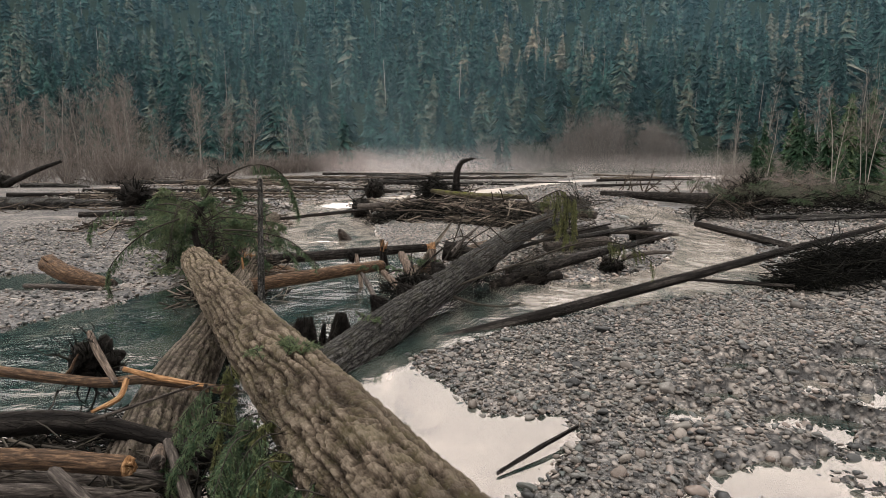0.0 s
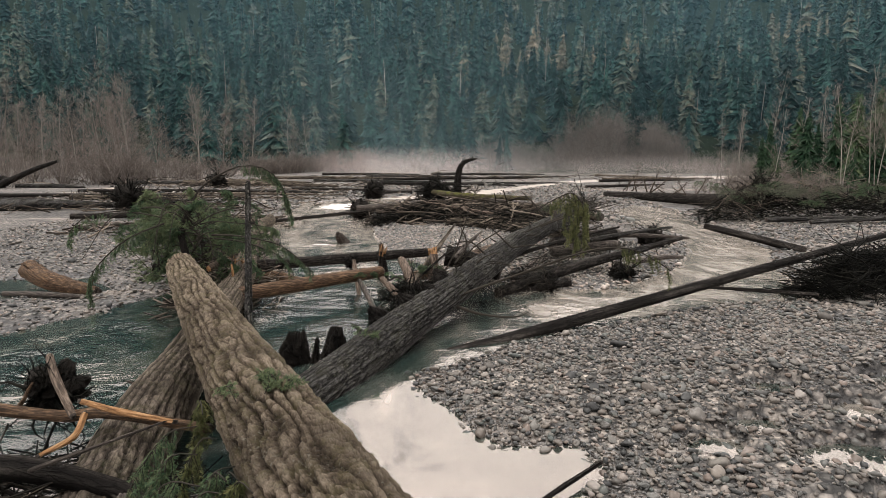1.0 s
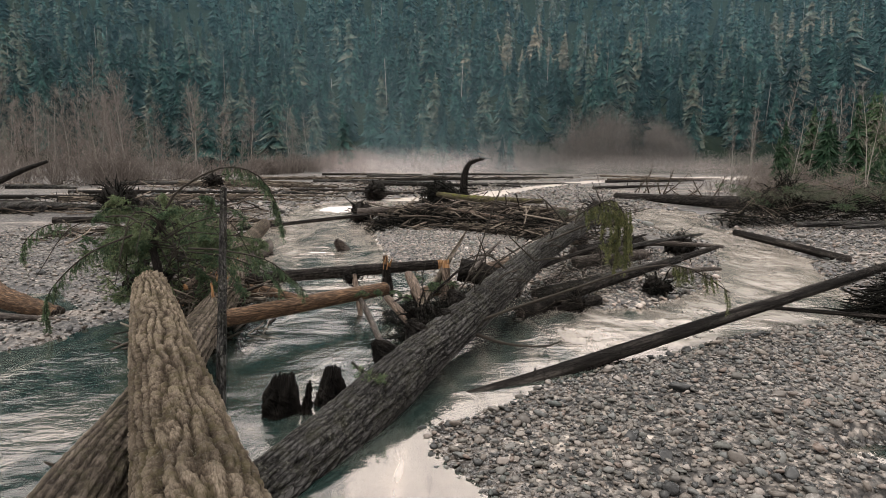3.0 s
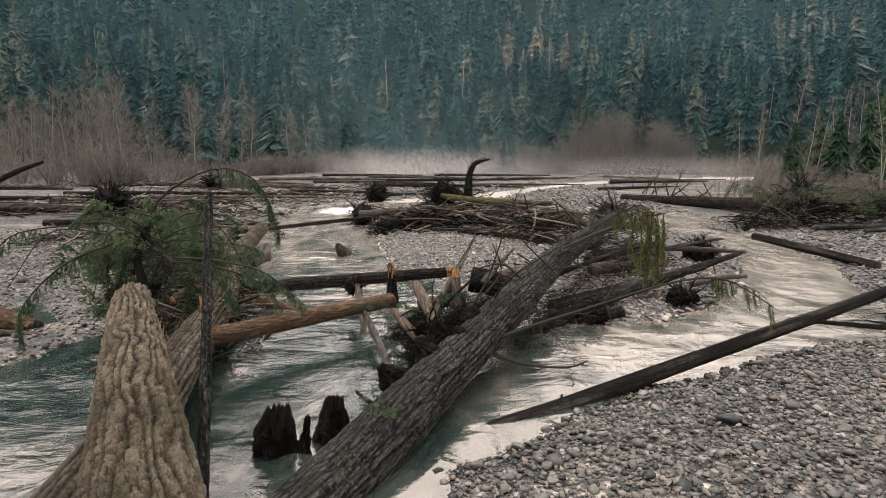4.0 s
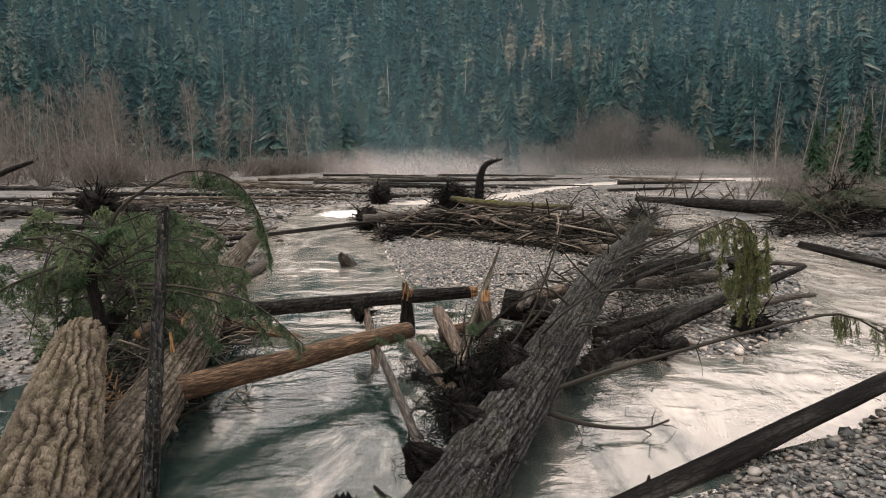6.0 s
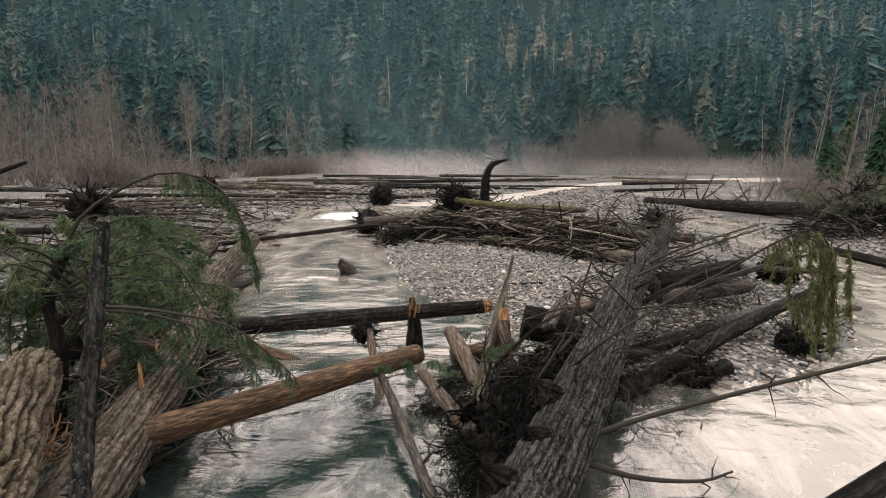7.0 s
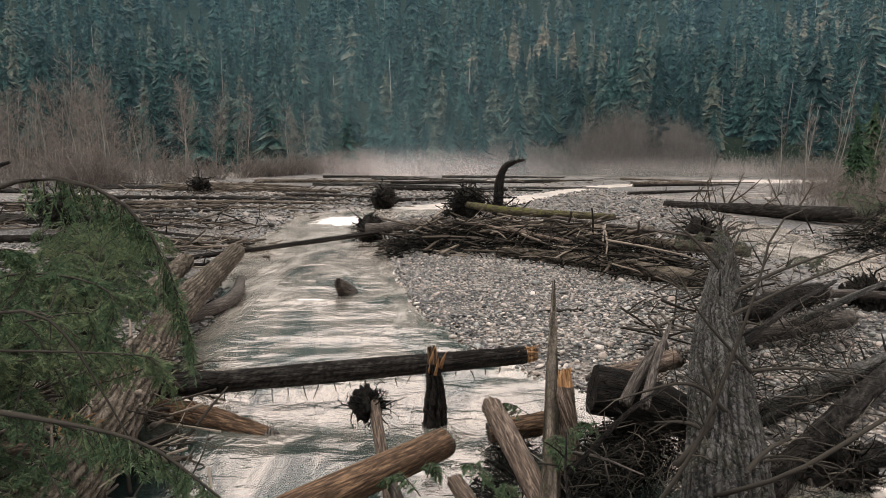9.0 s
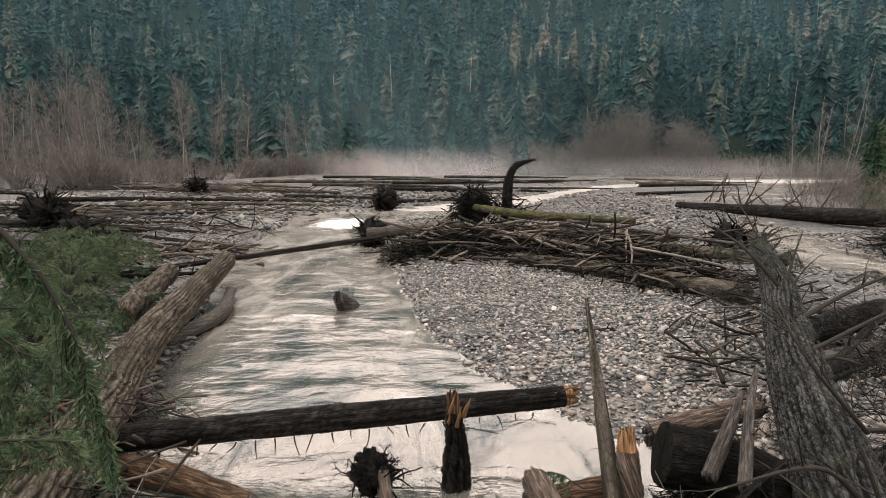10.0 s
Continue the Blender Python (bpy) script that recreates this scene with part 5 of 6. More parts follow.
for lab, path, radii, mat in JAM_LOGS:
    log_thing("jam_log", lab, path, radii, mat, gen, 18, 50, 0.02, 7, stubs=4, stub_len=(0.05, 0.3), group="logs of the jam")
snag = log_thing("snag", "dark broken snag with a crooked top rising from the jam", [(0.75, 34.6, 0.3), (0.76, 34.6, 1.4), (0.83, 34.6, 2.3), (1.05, 34.6, 2.76), (1.35, 34.6, 2.93), (1.85, 34.6, 3.04)], [0.38, 0.27, 0.24, 0.20, 0.14, 0.05], BARK_BLACK, gen, 28, 90, 0.06, 8, lumps=0.22, stubs=5, stub_len=(0.1, 0.4))
root_wad((-0.6, 34.6, 1.2), 1.2, "dark upturned roots beside the snag", gen, 70, facing=(-0.3, -0.9, 0.2))
heap("brush_sticks", "dark brush at the foot of the snag", [(-1.6, 34.2, 0), (1.6, 33.8, 0)], 1.0, 1.6, 400, (0.5, 1.8), (0.006, 0.03), gen, TWIG_BLACK, cross=1.0, tilt=0.6)

# fallen logs on the far flats
LEFT = [((-20, 39.7), (-6.9, 41.6), 0.17), ((-16.2, 34.9), (-8.0, 33.2), 0.18), ((-27, 63.3), (-10.4, 59.8), 0.5), ((-19.2, 38.2), (-8.3, 38.0), 0.13), ((-26, 33.5), (-18.5, 34.8), 0.42), ((-13, 36.4), (-7.4, 36.0), 0.1),
        ((-22, 44), (-9, 45.5), 0.2), ((-30, 50), (-14, 52), 0.28), ((-40, 57), (-33, 56), 0.35), ((-18, 29.5), (-10.6, 30.4), 0.16), ((-15, 31.5), (-9.0, 29.0), 0.12), ((-8, 66), (8, 68), 0.35), ((-16, 75), (0, 72), 0.3), ((-5, 52), (3.5, 58), 0.24),
        ((-24, 80), (-6, 84), 0.35), ((6, 88), (20, 97), 0.3), ((-12, 95), (4, 92), 0.35), ((14, 60), (24, 66), 0.25), ((-26, 72), (-15, 69), 0.3), ((20, 78), (34, 82), 0.3), ((-2, 105), (18, 108), 0.35), ((-20, 100), (-4, 104), 0.3), ((26, 104), (44, 101), 0.3), ((-15.8, 34.0), (-7.9, 31.8), 0.17), ((-20.2, 40.1), (-13.7, 43.1), 0.2), ((-24.5, 36.5), (-12.5, 37.2), 0.15), ((-22, 47.5), (-7.5, 48.5), 0.22), ((-32, 44), (-20, 46.5), 0.26), ((-36, 64), (-20, 67), 0.35), ((-14, 56), (-5, 55), 0.24), ((-26, 42.5), (-17, 41.6), 0.3), ((-9.8, 25.0), (-7.4, 27.2), 0.1), ((-18, 53), (-6.5, 51), 0.22), ((-30, 38.5), (-21, 37.5), 0.24), ((24, 92), (40, 90), 0.28), ((-8, 80), (12, 86), 0.3), ((2, 70), (16, 74), 0.24)]
for k, ((x0, y0), (x1, y1), r) in enumerate(LEFT):
    r *= 0.62 if y0 > 40 else 0.85
    z0, z1 = float(height(x0, y0)) + r * 0.8, float(height(x1, y1)) + r * 0.7
    far = y0 > 48
    log_thing("drift_log", "long grey-brown drift log lying on the flats", [(x0, y0, z0), ((x0 + x1) / 2, (y0 + y1) / 2 + gen.normal(0, 0.5), (z0 + z1) / 2 + 0.05), (x1, y1, z1)], [r * 1.2, r * 0.9, r * 0.4], [BARK_DARK, BARK_POLE, BARK_UNDER, BARK_BLACK][k % 4], gen,
              14, 36, 0.03 if far else 0.02, 6, stubs=3 if far else 8, stub_len=(0.1, 0.6), stub_r=0.05 if far else 0.03, group="drift logs on the flats")
log_thing("snag", "dark curved snag on the far flats", [(-42, 56.5, 0.3), (-39.7, 56, 1.1), (-37.5, 56, 2.05), (-35.3, 56, 2.8)], [0.4, 0.3, 0.22, 0.14], BARK_BLACK, gen, 14, 40, 0.03, 6)
root_wad((-41.5, 56.5, 0.7), 1.5, "dark root plate on the far flats", gen, 40)
root_wad((-13.5, 29.5, 0.6), 1.1, "dark root plate of a fallen conifer", gen, 50, facing=(0.5, -0.8, 0.2))
for lab, line, w, top, n, ln in (("brown sticks strewn over the flats", [(-26, 33, 0), (-16, 35, 0), (-9, 34, 0)], 2.6, 0.35, 200, (0.6, 3.0)), ("drift sticks on the far flats", [(-34, 62, 0), (-18, 60, 0), (-6, 66, 0)], 5, 0.4, 150, (1.0, 4)),
                              ("drift sticks across the far gravel", [(-16, 90, 0), (4, 84, 0), (30, 100, 0)], 8, 0.5, 200, (1.5, 5)), ("dark broken driftwood strewn between the logs", [(-30, 45, 0), (-18, 42, 0), (-8, 44, 0)], 4.0, 0.35, 160, (0.6, 2.5)), ("weathered sticks on the pale far gravel", [(-24, 55, 0), (-8, 52, 0), (4, 60, 0)], 4, 0.3, 130, (1, 3)), ("drift sticks at the foot of the thickets", [(-50, 60, 0), (-30, 70, 0), (-14, 84, 0)], 5, 0.5, 160, (1, 4)), ("sticks on the stream bank", [(-15, 24, 0), (-10, 27, 0), (-8.5, 31, 0)], 2.0, 0.35, 260, (0.4, 1.8))):
    heap("driftwood_sticks", lab, line, w, top, n, ln, (0.015, 0.06), gen, TWIG_MIX, bend=0.14, cross=0.9, tilt=0.16)
heap("driftwood_sticks", "sticks and bark under the fallen conifer", [(-4.6, 12.2, 0), (-4.9, 14.2, 0), (-6.0, 17.5, 0)], 1.2, 0.75, 520, (0.3, 1.7), (0.006, 0.035), gen, TWIG_MIX, cross=0.9, tilt=0.25)

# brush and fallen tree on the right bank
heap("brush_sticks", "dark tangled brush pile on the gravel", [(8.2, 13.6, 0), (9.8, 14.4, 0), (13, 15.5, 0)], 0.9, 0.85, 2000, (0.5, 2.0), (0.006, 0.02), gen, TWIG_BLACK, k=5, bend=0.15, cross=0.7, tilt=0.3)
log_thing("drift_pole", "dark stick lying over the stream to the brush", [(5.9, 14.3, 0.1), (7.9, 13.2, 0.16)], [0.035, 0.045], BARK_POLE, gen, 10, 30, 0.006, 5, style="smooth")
# the pile's dark hollow is carried by the twigs' near-black colour
heap("brush_sticks", "large brush and root pile, near-black for its hollow shade", [(12.8, 29.3, 0), (15.5, 30.8, 0), (19, 30, 0), (24, 31, 0)], 1.6, 1.0, 900, (0.8, 3.0), (0.008, 0.03), gen, TWIG_BLACK, k=5, bend=0.2, cross=0.8, tilt=0.3)
heap("brush_sticks", "grey-brown bare branches lying over the brush pile", [(13.2, 29.5, 0), (16, 31.2, 0), (19.5, 31, 0), (25, 32, 0)], 1.7, 1.7, 520, (0.8, 3.0), (0.006, 0.022), gen, TWIG_MIX, k=5, bend=0.25, cross=1.0, tilt=0.5)
root_wad((15.9, 31.4, 1.2), 1.3, "black upturned root plate on a brush pile", gen, 150, facing=(-0.3, -0.9, 0.1))
for (a, b, r) in (((14.5, 27.6), (24, 28.2), 0.11), ((16, 26.8), (26, 28.9), 0.09), ((15, 28.4), (22, 27.2), 0.08)):
    log_thing("drift_log", "dark drift log at the foot of the brush pile", [(a[0], a[1], 0.3), (b[0], b[1], 0.45)], [r, r * 0.8], BARK_DARK, gen, 14, 40, 0.015, 6, stubs=5, group="drift logs by the brush pile")
fallen_r = log_thing("fallen_log", "long dark mossy trunk lying on the gravel with bare branches", [(12.6, 47.5, 0.3), (15.5, 41.5, 0.4), (17.6, 35.5, 0.6)], [0.24, 0.34, 0.42], BARK_POLE, gen, 30, 90, 0.03, 12, stubs=6)

# ---- green boughs, bare branches ----
def needles_on(geo, W, per, size, gen, tint):
    """Blades in pairs along N twigs of k points."""
    n, k, _ = W.shape
    s = (np.arange(per) + 0.5) / per * (k - 1.001)
    i = s.astype(int)
    f = (s - i)[None, :, None]
    at = W[:, i] * (1 - f) + W[:, i + 1] * f
    T = unit(W[:, i + 1] - W[:, i])
    out = []
    for sgn in (-1, 1):
        sd = unit(np.cross(T, gen.normal(0, 1, (n, 1, 3)) + np.array([0, 0, 0.3])))
        d = unit(T * 0.7 + sd * sgn + gen.normal(0, 0.25, at.shape) + np.array([0, 0, -0.15]))
        w = np.cross(d, unit(gen.normal(0, 1, at.shape)))
        ln = size * gen.uniform(0.6, 1.2, (n, per, 1))
        out.append(np.stack([at - w * size * 0.13, at + w * size * 0.13, at + d * ln], 2))
    V = np.concatenate(out, 1).reshape(-1, 3)
    geo.add(V, np.arange(len(V)).reshape(-1, 3), tint=np.repeat(np.clip(np.repeat(tint, per * 2) + gen.normal(0, 0.08, n * per * 2), 0, 1), 3))


def sprays(wood, twigs, green, P, r, count, length, gen, hang=0.7, per=15, size=0.045, tone=0.45, start=0.15, flat=1.0):
    """Side twigs with needles along one bough path."""
    k = len(P)
    tubes(wood, P[None], np.linspace(r, r * 0.25, k)[None], 6)
    s = gen.uniform(start, 1.0, count) * (k - 1.001)
    i = s.astype(int)
    at = P[i] + (P[i + 1] - P[i]) * (s - i)[:, None]
    T = unit(P[i + 1] - P[i])
    side = unit(np.cross(T, np.array([0, 0, 1.0]) + gen.normal(0, 0.2, (count, 3)))) * gen.choice([-1, 1], count)[:, None]
    way = side * flat + T * 0.7 + np.array([0, 0, -hang]) + gen.normal(0, 0.25, (count, 3))
    ln = length * gen.uniform(0.35, 1.1, count)
    W = wander(at, way, ln, 5, 0.10, 0.20 * hang, gen)
    tubes(twigs, W, np.array([1, 0.8, 0.6, 0.4, 0.2])[None] * 0.0045 * np.ones((count, 1)), 3, caps=False)
    needles_on(green, W, per, size, gen, np.clip(gen.normal(tone, 0.15, count), 0, 1))
    m = count * 2
    j, q = gen.integers(0, count, m), gen.integers(1, 4, m)
    U = wander(W[j, q], (W[j, q + 1] - W[j, q]) / np.maximum(ln[j, None], 0.05) * 2 + gen.normal(0, 0.5, (m, 3)) + np.array([0, 0, -hang * 0.4]), ln[j] * gen.uniform(0.25, 0.5, m), 3, 0.1, 0.15 * hang, gen)
    needles_on(green, U, max(5, per // 2), size, gen, np.clip(gen.normal(tone, 0.15, m), 0, 1))


def bough(parent, path, r, count, length, gen, mat=None, label="", **kw):
    wood, twigs, green = Geo(), Geo(), Geo()
    sprays(wood, twigs, green, spline(path, 16), r, count, length, gen, **kw)
    b = part("branch", wood, TWIG_DARK, parent)
    tagged(part("twig_spray", twigs, TWIG_DARK, b), kind="stuff")
    part("foliage", green, mat or NEEDLES, b, label, smooth=False)


gen = np.random.default_rng(23)
fir = thing("fallen_conifer", (-5.4, 12.9, 0.3), "broken green conifer top with drooping boughs behind the log", "tree")
g = Geo()
tubes(g, spline([(-5.5, 13.0, 0.0), (-5.35, 12.95, 0.9), (-5.42, 12.95, 1.5), (-5.2, 12.95, 2.0)], 14)[None], np.linspace(0.10, 0.05, 14)[None], 10)
part("trunk", g, BARK_POLE, fir)
bough(fir, [(-5.37, 12.95, 1.51), (-5.16, 12.95, 2.13), (-4.87, 12.95, 2.51), (-4.17, 12.95, 2.86), (-3.62, 12.95, 2.80), (-3.3, 12.95, 2.44), (-3.13, 12.95, 1.83)], 0.026, 90, 0.32, gen, hang=1.4, flat=0.4, start=0.55)
bough(fir, [(-5.5, 12.95, 1.8), (-5.84, 12.95, 2.03), (-6.35, 12.95, 1.99), (-7.3, 12.95, 1.85), (-7.73, 12.95, 1.49), (-7.7, 12.95, 1.17)], 0.02, 34, 0.28, gen, hang=1.2, flat=0.4, start=0.5)
bough(fir, [(-5.42, 12.8, 1.82), (-6.49, 12.8, 1.38), (-7.21, 12.8, 0.73), (-7.31, 12.75, 0.34), (-7.2, 12.7, 0.1)], 0.022, 90, 0.32, gen, hang=1.2, flat=0.5)
bough(fir, [(-5.09, 12.9, 1.43), (-4.16, 12.9, 1.33), (-3.37, 12.9, 1.01), (-3.1, 12.85, 0.6)], 0.02, 50, 0.26, gen, hang=0.8, flat=0.7)
bough(fir, [(-4.7, 12.7, 1.5), (-4.12, 12.6, 1.49), (-3.37, 12.6, 1.33), (-2.98, 12.6, 1.06), (-2.66, 12.6, 0.75)], 0.02, 60, 0.28, gen, hang=1.2, flat=0.6, start=0.45)
for k in range(44):
    a, z0 = gen.uniform(0, 6.28), gen.uniform(0.55, 2.2)
    L = gen.uniform(0.5, 2.1) * (1.15 - 0.22 * z0)
    L *= 0.7 if math.cos(a) > 0.2 else 1.0
    d = np.array([math.cos(a) * 1.15, math.sin(a) * (0.8 if math.sin(a) > 0 else 0.35), 0])
    o = np.array([-5.15, 13.25, z0])
    jit = gen.normal(0, 0.24, (3, 3))
    bough(fir, [o, o + d * L * 0.4 + (0, 0, 0.15) + jit[0], o + d * L * 0.75 + (0, 0, 0.05) + jit[1], o + d * L - (0, 0, gen.uniform(0.0, 0.5)) + jit[2]], 0.012, 60, 0.20, gen, hang=gen.uniform(0.1, 0.8), flat=gen.uniform(0.7, 1.2), tone=gen.uniform(0.3, 0.9), size=0.042, per=16, start=0.35)

for lab, trunk, n, reach in (("green conifer lying over the stream bank", [(-5.5, 13.2, 0.75), (-6.0, 15.4, 0.95), (-7.0, 18.8, 0.7)], 34, 0.95), ("green conifer fallen along the gravel bank", [(-6.4, 13.9, 0.6), (-7.4, 16.8, 0.8), (-9.2, 20.5, 0.5)], 30, 1.3),
                          ("green conifer crown beside the stream bank log", [(-6.7, 16.4, 0.5), (-8.1, 20.5, 0.6), (-10.4, 26.0, 0.5)], 36, 1.1), ("dark green conifer spread over the bank", [(-6.9, 18.0, 0.4), (-9.4, 22.5, 0.6), (-12.2, 27.2, 0.6)], 34, 1.4),
                          ("green conifer crown among drift logs", [(-9.5, 22.5, 0.4), (-11.0, 25.0, 0.6), (-13.0, 28.6, 0.6)], 22, 1.5)):
    tree = thing("fallen_conifer", trunk[0], lab, "tree")
    g = Geo()
    C = spline(trunk, 20)
    tubes(g, C[None], np.linspace(0.14, 0.05, 20)[None], 9)
    part("trunk", g, BARK_POLE, tree)
    for k in range(n):
        o = C[int(gen.uniform(5, 19))]
        a = gen.uniform(0, 6.28)
        d = np.array([math.cos(a), math.sin(a), 0.0])
        L, up = reach * gen.uniform(0.5, 1.1), gen.uniform(0.05, 0.8)
        jit = gen.normal(0, 0.14, (2, 3))
        bough(tree, [o, o + d * L * 0.45 + (0, 0, up * 0.7) + jit[0], o + d * L * 0.85 + (0, 0, up * 0.7) + jit[1], o + d * L * 1.1 + (0, 0, up * 0.3 - 0.1)], 0.012, 56, 0.21, gen, hang=gen.uniform(0.1, 0.8), flat=gen.uniform(0.7, 1.2), tone=gen.uniform(0.3, 0.85), size=0.042)
low = thing("green_branch", (-1.9, 3.8, 0.3), "green conifer branch with yellowing tips under the huge log", "branch")
for k in range(26):
    s = gen.random()
    o = np.array([-0.75 - 1.05 * s + gen.normal(0, 0.12), 3.0 + 2.1 * s, 1.05 + 0.12 * gen.random()])
    d = np.array([gen.normal(-0.36, 0.22), gen.normal(0.0, 0.3), -0.1])
    bough(low, [o, o + d * 0.35 + (0, 0, 0.06), o + d * 0.7 - (0, 0, 0.12), o + d * 0.95 - (0, 0, 0.4)], 0.005, 46, 0.20, gen, NEEDLES_GOLD if k % 4 == 0 else None, hang=0.9, flat=0.8, size=0.034, tone=0.5)
tuft = thing("moss_tuft", (-1.28, 4.75, 1.4), "bright green sprig growing on the mossy log", "plant")
for k in range(5):
    o = np.array([-1.28 + gen.normal(0, 0.06), 4.75 + gen.normal(0, 0.16), 1.38])
    d = np.array([gen.normal(-0.2, 0.5), gen.normal(0, 0.5), 0.25])
    bough(tuft, [o, o + d * 0.13 + (0, 0, 0.05), o + d * 0.24], 0.004, 22, 0.09, gen, hang=0.2, size=0.025, tone=0.75)
tuft2 = thing("moss_tuft", (-1.1, 9.5, 0.4), "small green sprig on the dark trunk", "plant")
for k in range(5):
    o = np.array([-1.2 + gen.normal(0, 0.08), 9.35 + gen.normal(0, 0.12), 0.34])
    d = np.array([gen.normal(0, 0.5), gen.normal(0, 0.5), 0.3])
    bough(tuft2, [o, o + d * 0.15, o + d * 0.3], 0.004, 18, 0.1, gen, hang=0.2, size=0.025, tone=0.7)


jam_green = thing("green_sprig", (-0.9, 14.2, 0.5), "small green conifer sprigs caught in the log jam", "branch")
for k in range(9):
    o = np.array([gen.uniform(-1.7, 0.6), gen.uniform(13.4, 15.2), gen.uniform(0.35, 0.6)])
    d = np.array([gen.normal(0, 0.6), gen.normal(-0.3, 0.5), 0.25])
    bough(jam_green, [o, o + d * 0.2 + (0, 0, 0.05), o + d * 0.4 - (0, 0, 0.08)], 0.005, 24, 0.13, gen, hang=0.6, size=0.03, tone=0.45)


def limb(parent, path, r, gen, twigs=14, reach=0.4, mat=None):
    P = spline(path, 14)
    g = Geo()
    tubes(g, P[None], np.linspace(r, r * 0.3, 14)[None], 7)
    if twigs:
        i = gen.integers(2, 13, twigs)
        W = wander(P[i], gen.normal(0, 0.7, (twigs, 3)) + unit(P[i] - P[i - 1]), gen.uniform(0.2, 1, twigs) * reach, 5, 0.18, 0.05, gen)
        t2 = Geo()
        tubes(t2, W, np.array([1, 0.8, 0.6, 0.4, 0.2])[None] * r * 0.3 * np.ones((twigs, 1)), 4, caps=False)
    b = part("branch", g, mat or TWIG_DARK, parent)
    if twigs:
        tagged(part("twig_spray", t2, mat or TWIG_DARK, b), kind="stuff")


# bare limbs of the broken conifer
for k in range(10):
    a, z0, L = gen.uniform(0, 6.28), gen.uniform(0.8, 2.0), gen.uniform(1.0, 2.3)
    o = np.array([-5.2, 13.0, z0])
    d = np.array([math.cos(a) * 1.1, math.sin(a) * 0.6, 0])
    limb(fir, [o, o + d * L * 0.35 + (0, 0, 0.3), o + d * L * 0.7 + (0, 0, 0.3), o + d * L - (0, 0, gen.uniform(0.1, 0.7))], 0.016, gen, 12, 0.35)

# limbs of the main trunk
limb(main_log, [(0.15, 12.0, 0.35), (0.6, 12.0, 0.55), (1.6, 11.8, 0.95), (2.65, 11.5, 1.38), (3.6, 12.0, 1.30), (4.3, 12.0, 0.9)], 0.028, gen, 10, 0.4)
limb(main_log, [(0.2, 11.8, 0.25), (0.7, 11.85, 0.08), (1.3, 11.9, 0.02), (1.6, 11.9, 0.12)], 0.035, gen, 10, 0.35)
limb(main_log, [(0.3, 12.9, 0.8), (0.5, 12.4, 1.25), (1.02, 12.4, 1.6), (1.72, 12.4, 2.0), (2.14, 12.4, 2.25), (2.46, 12.4, 2.35), (2.7, 12.4, 1.95)], 0.016, gen, 8, 0.3)
limb(main_log, [(-0.15, 13.0, 0.5), (0.21, 13.0, 1.13), (0.54, 13.05, 2.14), (0.70, 13.2, 2.5), (0.92, 13.3, 2.68), (1.1, 13.4, 2.5)], 0.017, gen, 16, 0.4)
limb(main_log, [(0.2, 13.3, 0.8), (0.45, 13.3, 1.2), (0.3, 13.3, 1.65)], 0.024, gen, 8, 0.5)
limb(main_log, [(0.9, 14.0, 0.9), (0.5, 13.9, 1.2), (-0.1, 13.9, 1.05)], 0.022, gen, 8, 0.4)
limb(main_log, [(1.6, 15.0, 0.9), (1.0, 14.8, 1.5), (0.8, 15.0, 1.9)], 0.02, gen, 10, 0.5)
limb(main_log, [(1.9, 16.5, 1.0), (3.2, 16.8, 1.5), (4.6, 17.2, 1.85)], 0.026, gen, 12, 0.5)
limb(main_log, [(2.4, 17.6, 1.0), (3.6, 18.2, 1.35), (5.4, 19.0, 1.7)], 0.035, gen, 12, 0.6)
limb(main_log, [(3.2, 19.0, 1.1), (2.7, 19.2, 1.7), (2.4, 19.6, 2.0)], 0.04, gen, 8, 0.4)
for k in range(26):
    s = gen.uniform(0.42, 0.98)
    o = spline([(0.5, 13.1, 0.47), (1.6, 15.6, 0.66), (2.55, 17.8, 0.78), (3.9, 20.5, 0.93), (6.4, 26.3, 1.02)], 40)[int((s - 0.42) / 0.58 * 38)] + (0, 0, 0.2)
    d = unit(np.array([gen.normal(0, 1), gen.normal(0.2, 0.6), gen.uniform(0.0, 0.9)]))
    L = gen.uniform(0.4, 1.5)
    limb(main_log, [o, o + d * L * 0.5 + (0, 0, 0.08), o + d * L], gen.uniform(0.012, 0.03), gen, 8, 0.35)
drape = thing("hanging_bough", (1.0, 12.4, 1.5), "drooping yellow-green conifer bough arching from the trunk", "branch")
bough(drape, [(1.72, 12.4, 2.0), (2.14, 12.4, 2.25), (2.46, 12.4, 2.35), (2.68, 12.4, 2.05), (2.73, 12.4, 1.3)], 0.012, 80, 0.30, gen, NEEDLES_GOLD, hang=1.5, flat=0.4, start=0.15, tone=0.45)
bough(drape, [(2.3, 12.4, 2.3), (2.5, 12.35, 2.2), (2.55, 12.3, 1.8), (2.5, 12.3, 1.2)], 0.008, 30, 0.26, gen, NEEDLES_GOLD, hang=1.6, flat=0.25, tone=0.5)
for k in range(7):
    o = np.array([2.25 + 0.4 * gen.random(), 12.4 + gen.normal(0, 0.1), 2.2])
    bough(drape, [o, o + (0.1, gen.normal(0, 0.12), 0.02), o + (0.2 * gen.random(), gen.normal(0, 0.15), -0.5), o + (0.2 * gen.random(), gen.normal(0, 0.15), -0.5 - 0.5 * gen.random())], 0.006, 26, 0.2, gen, NEEDLES_GOLD, hang=1.6, flat=0.4, tone=0.45)
drape2 = thing("hanging_bough", (3.0, 12.0, 1.2), "thin drooping green bough over the side channel", "branch")
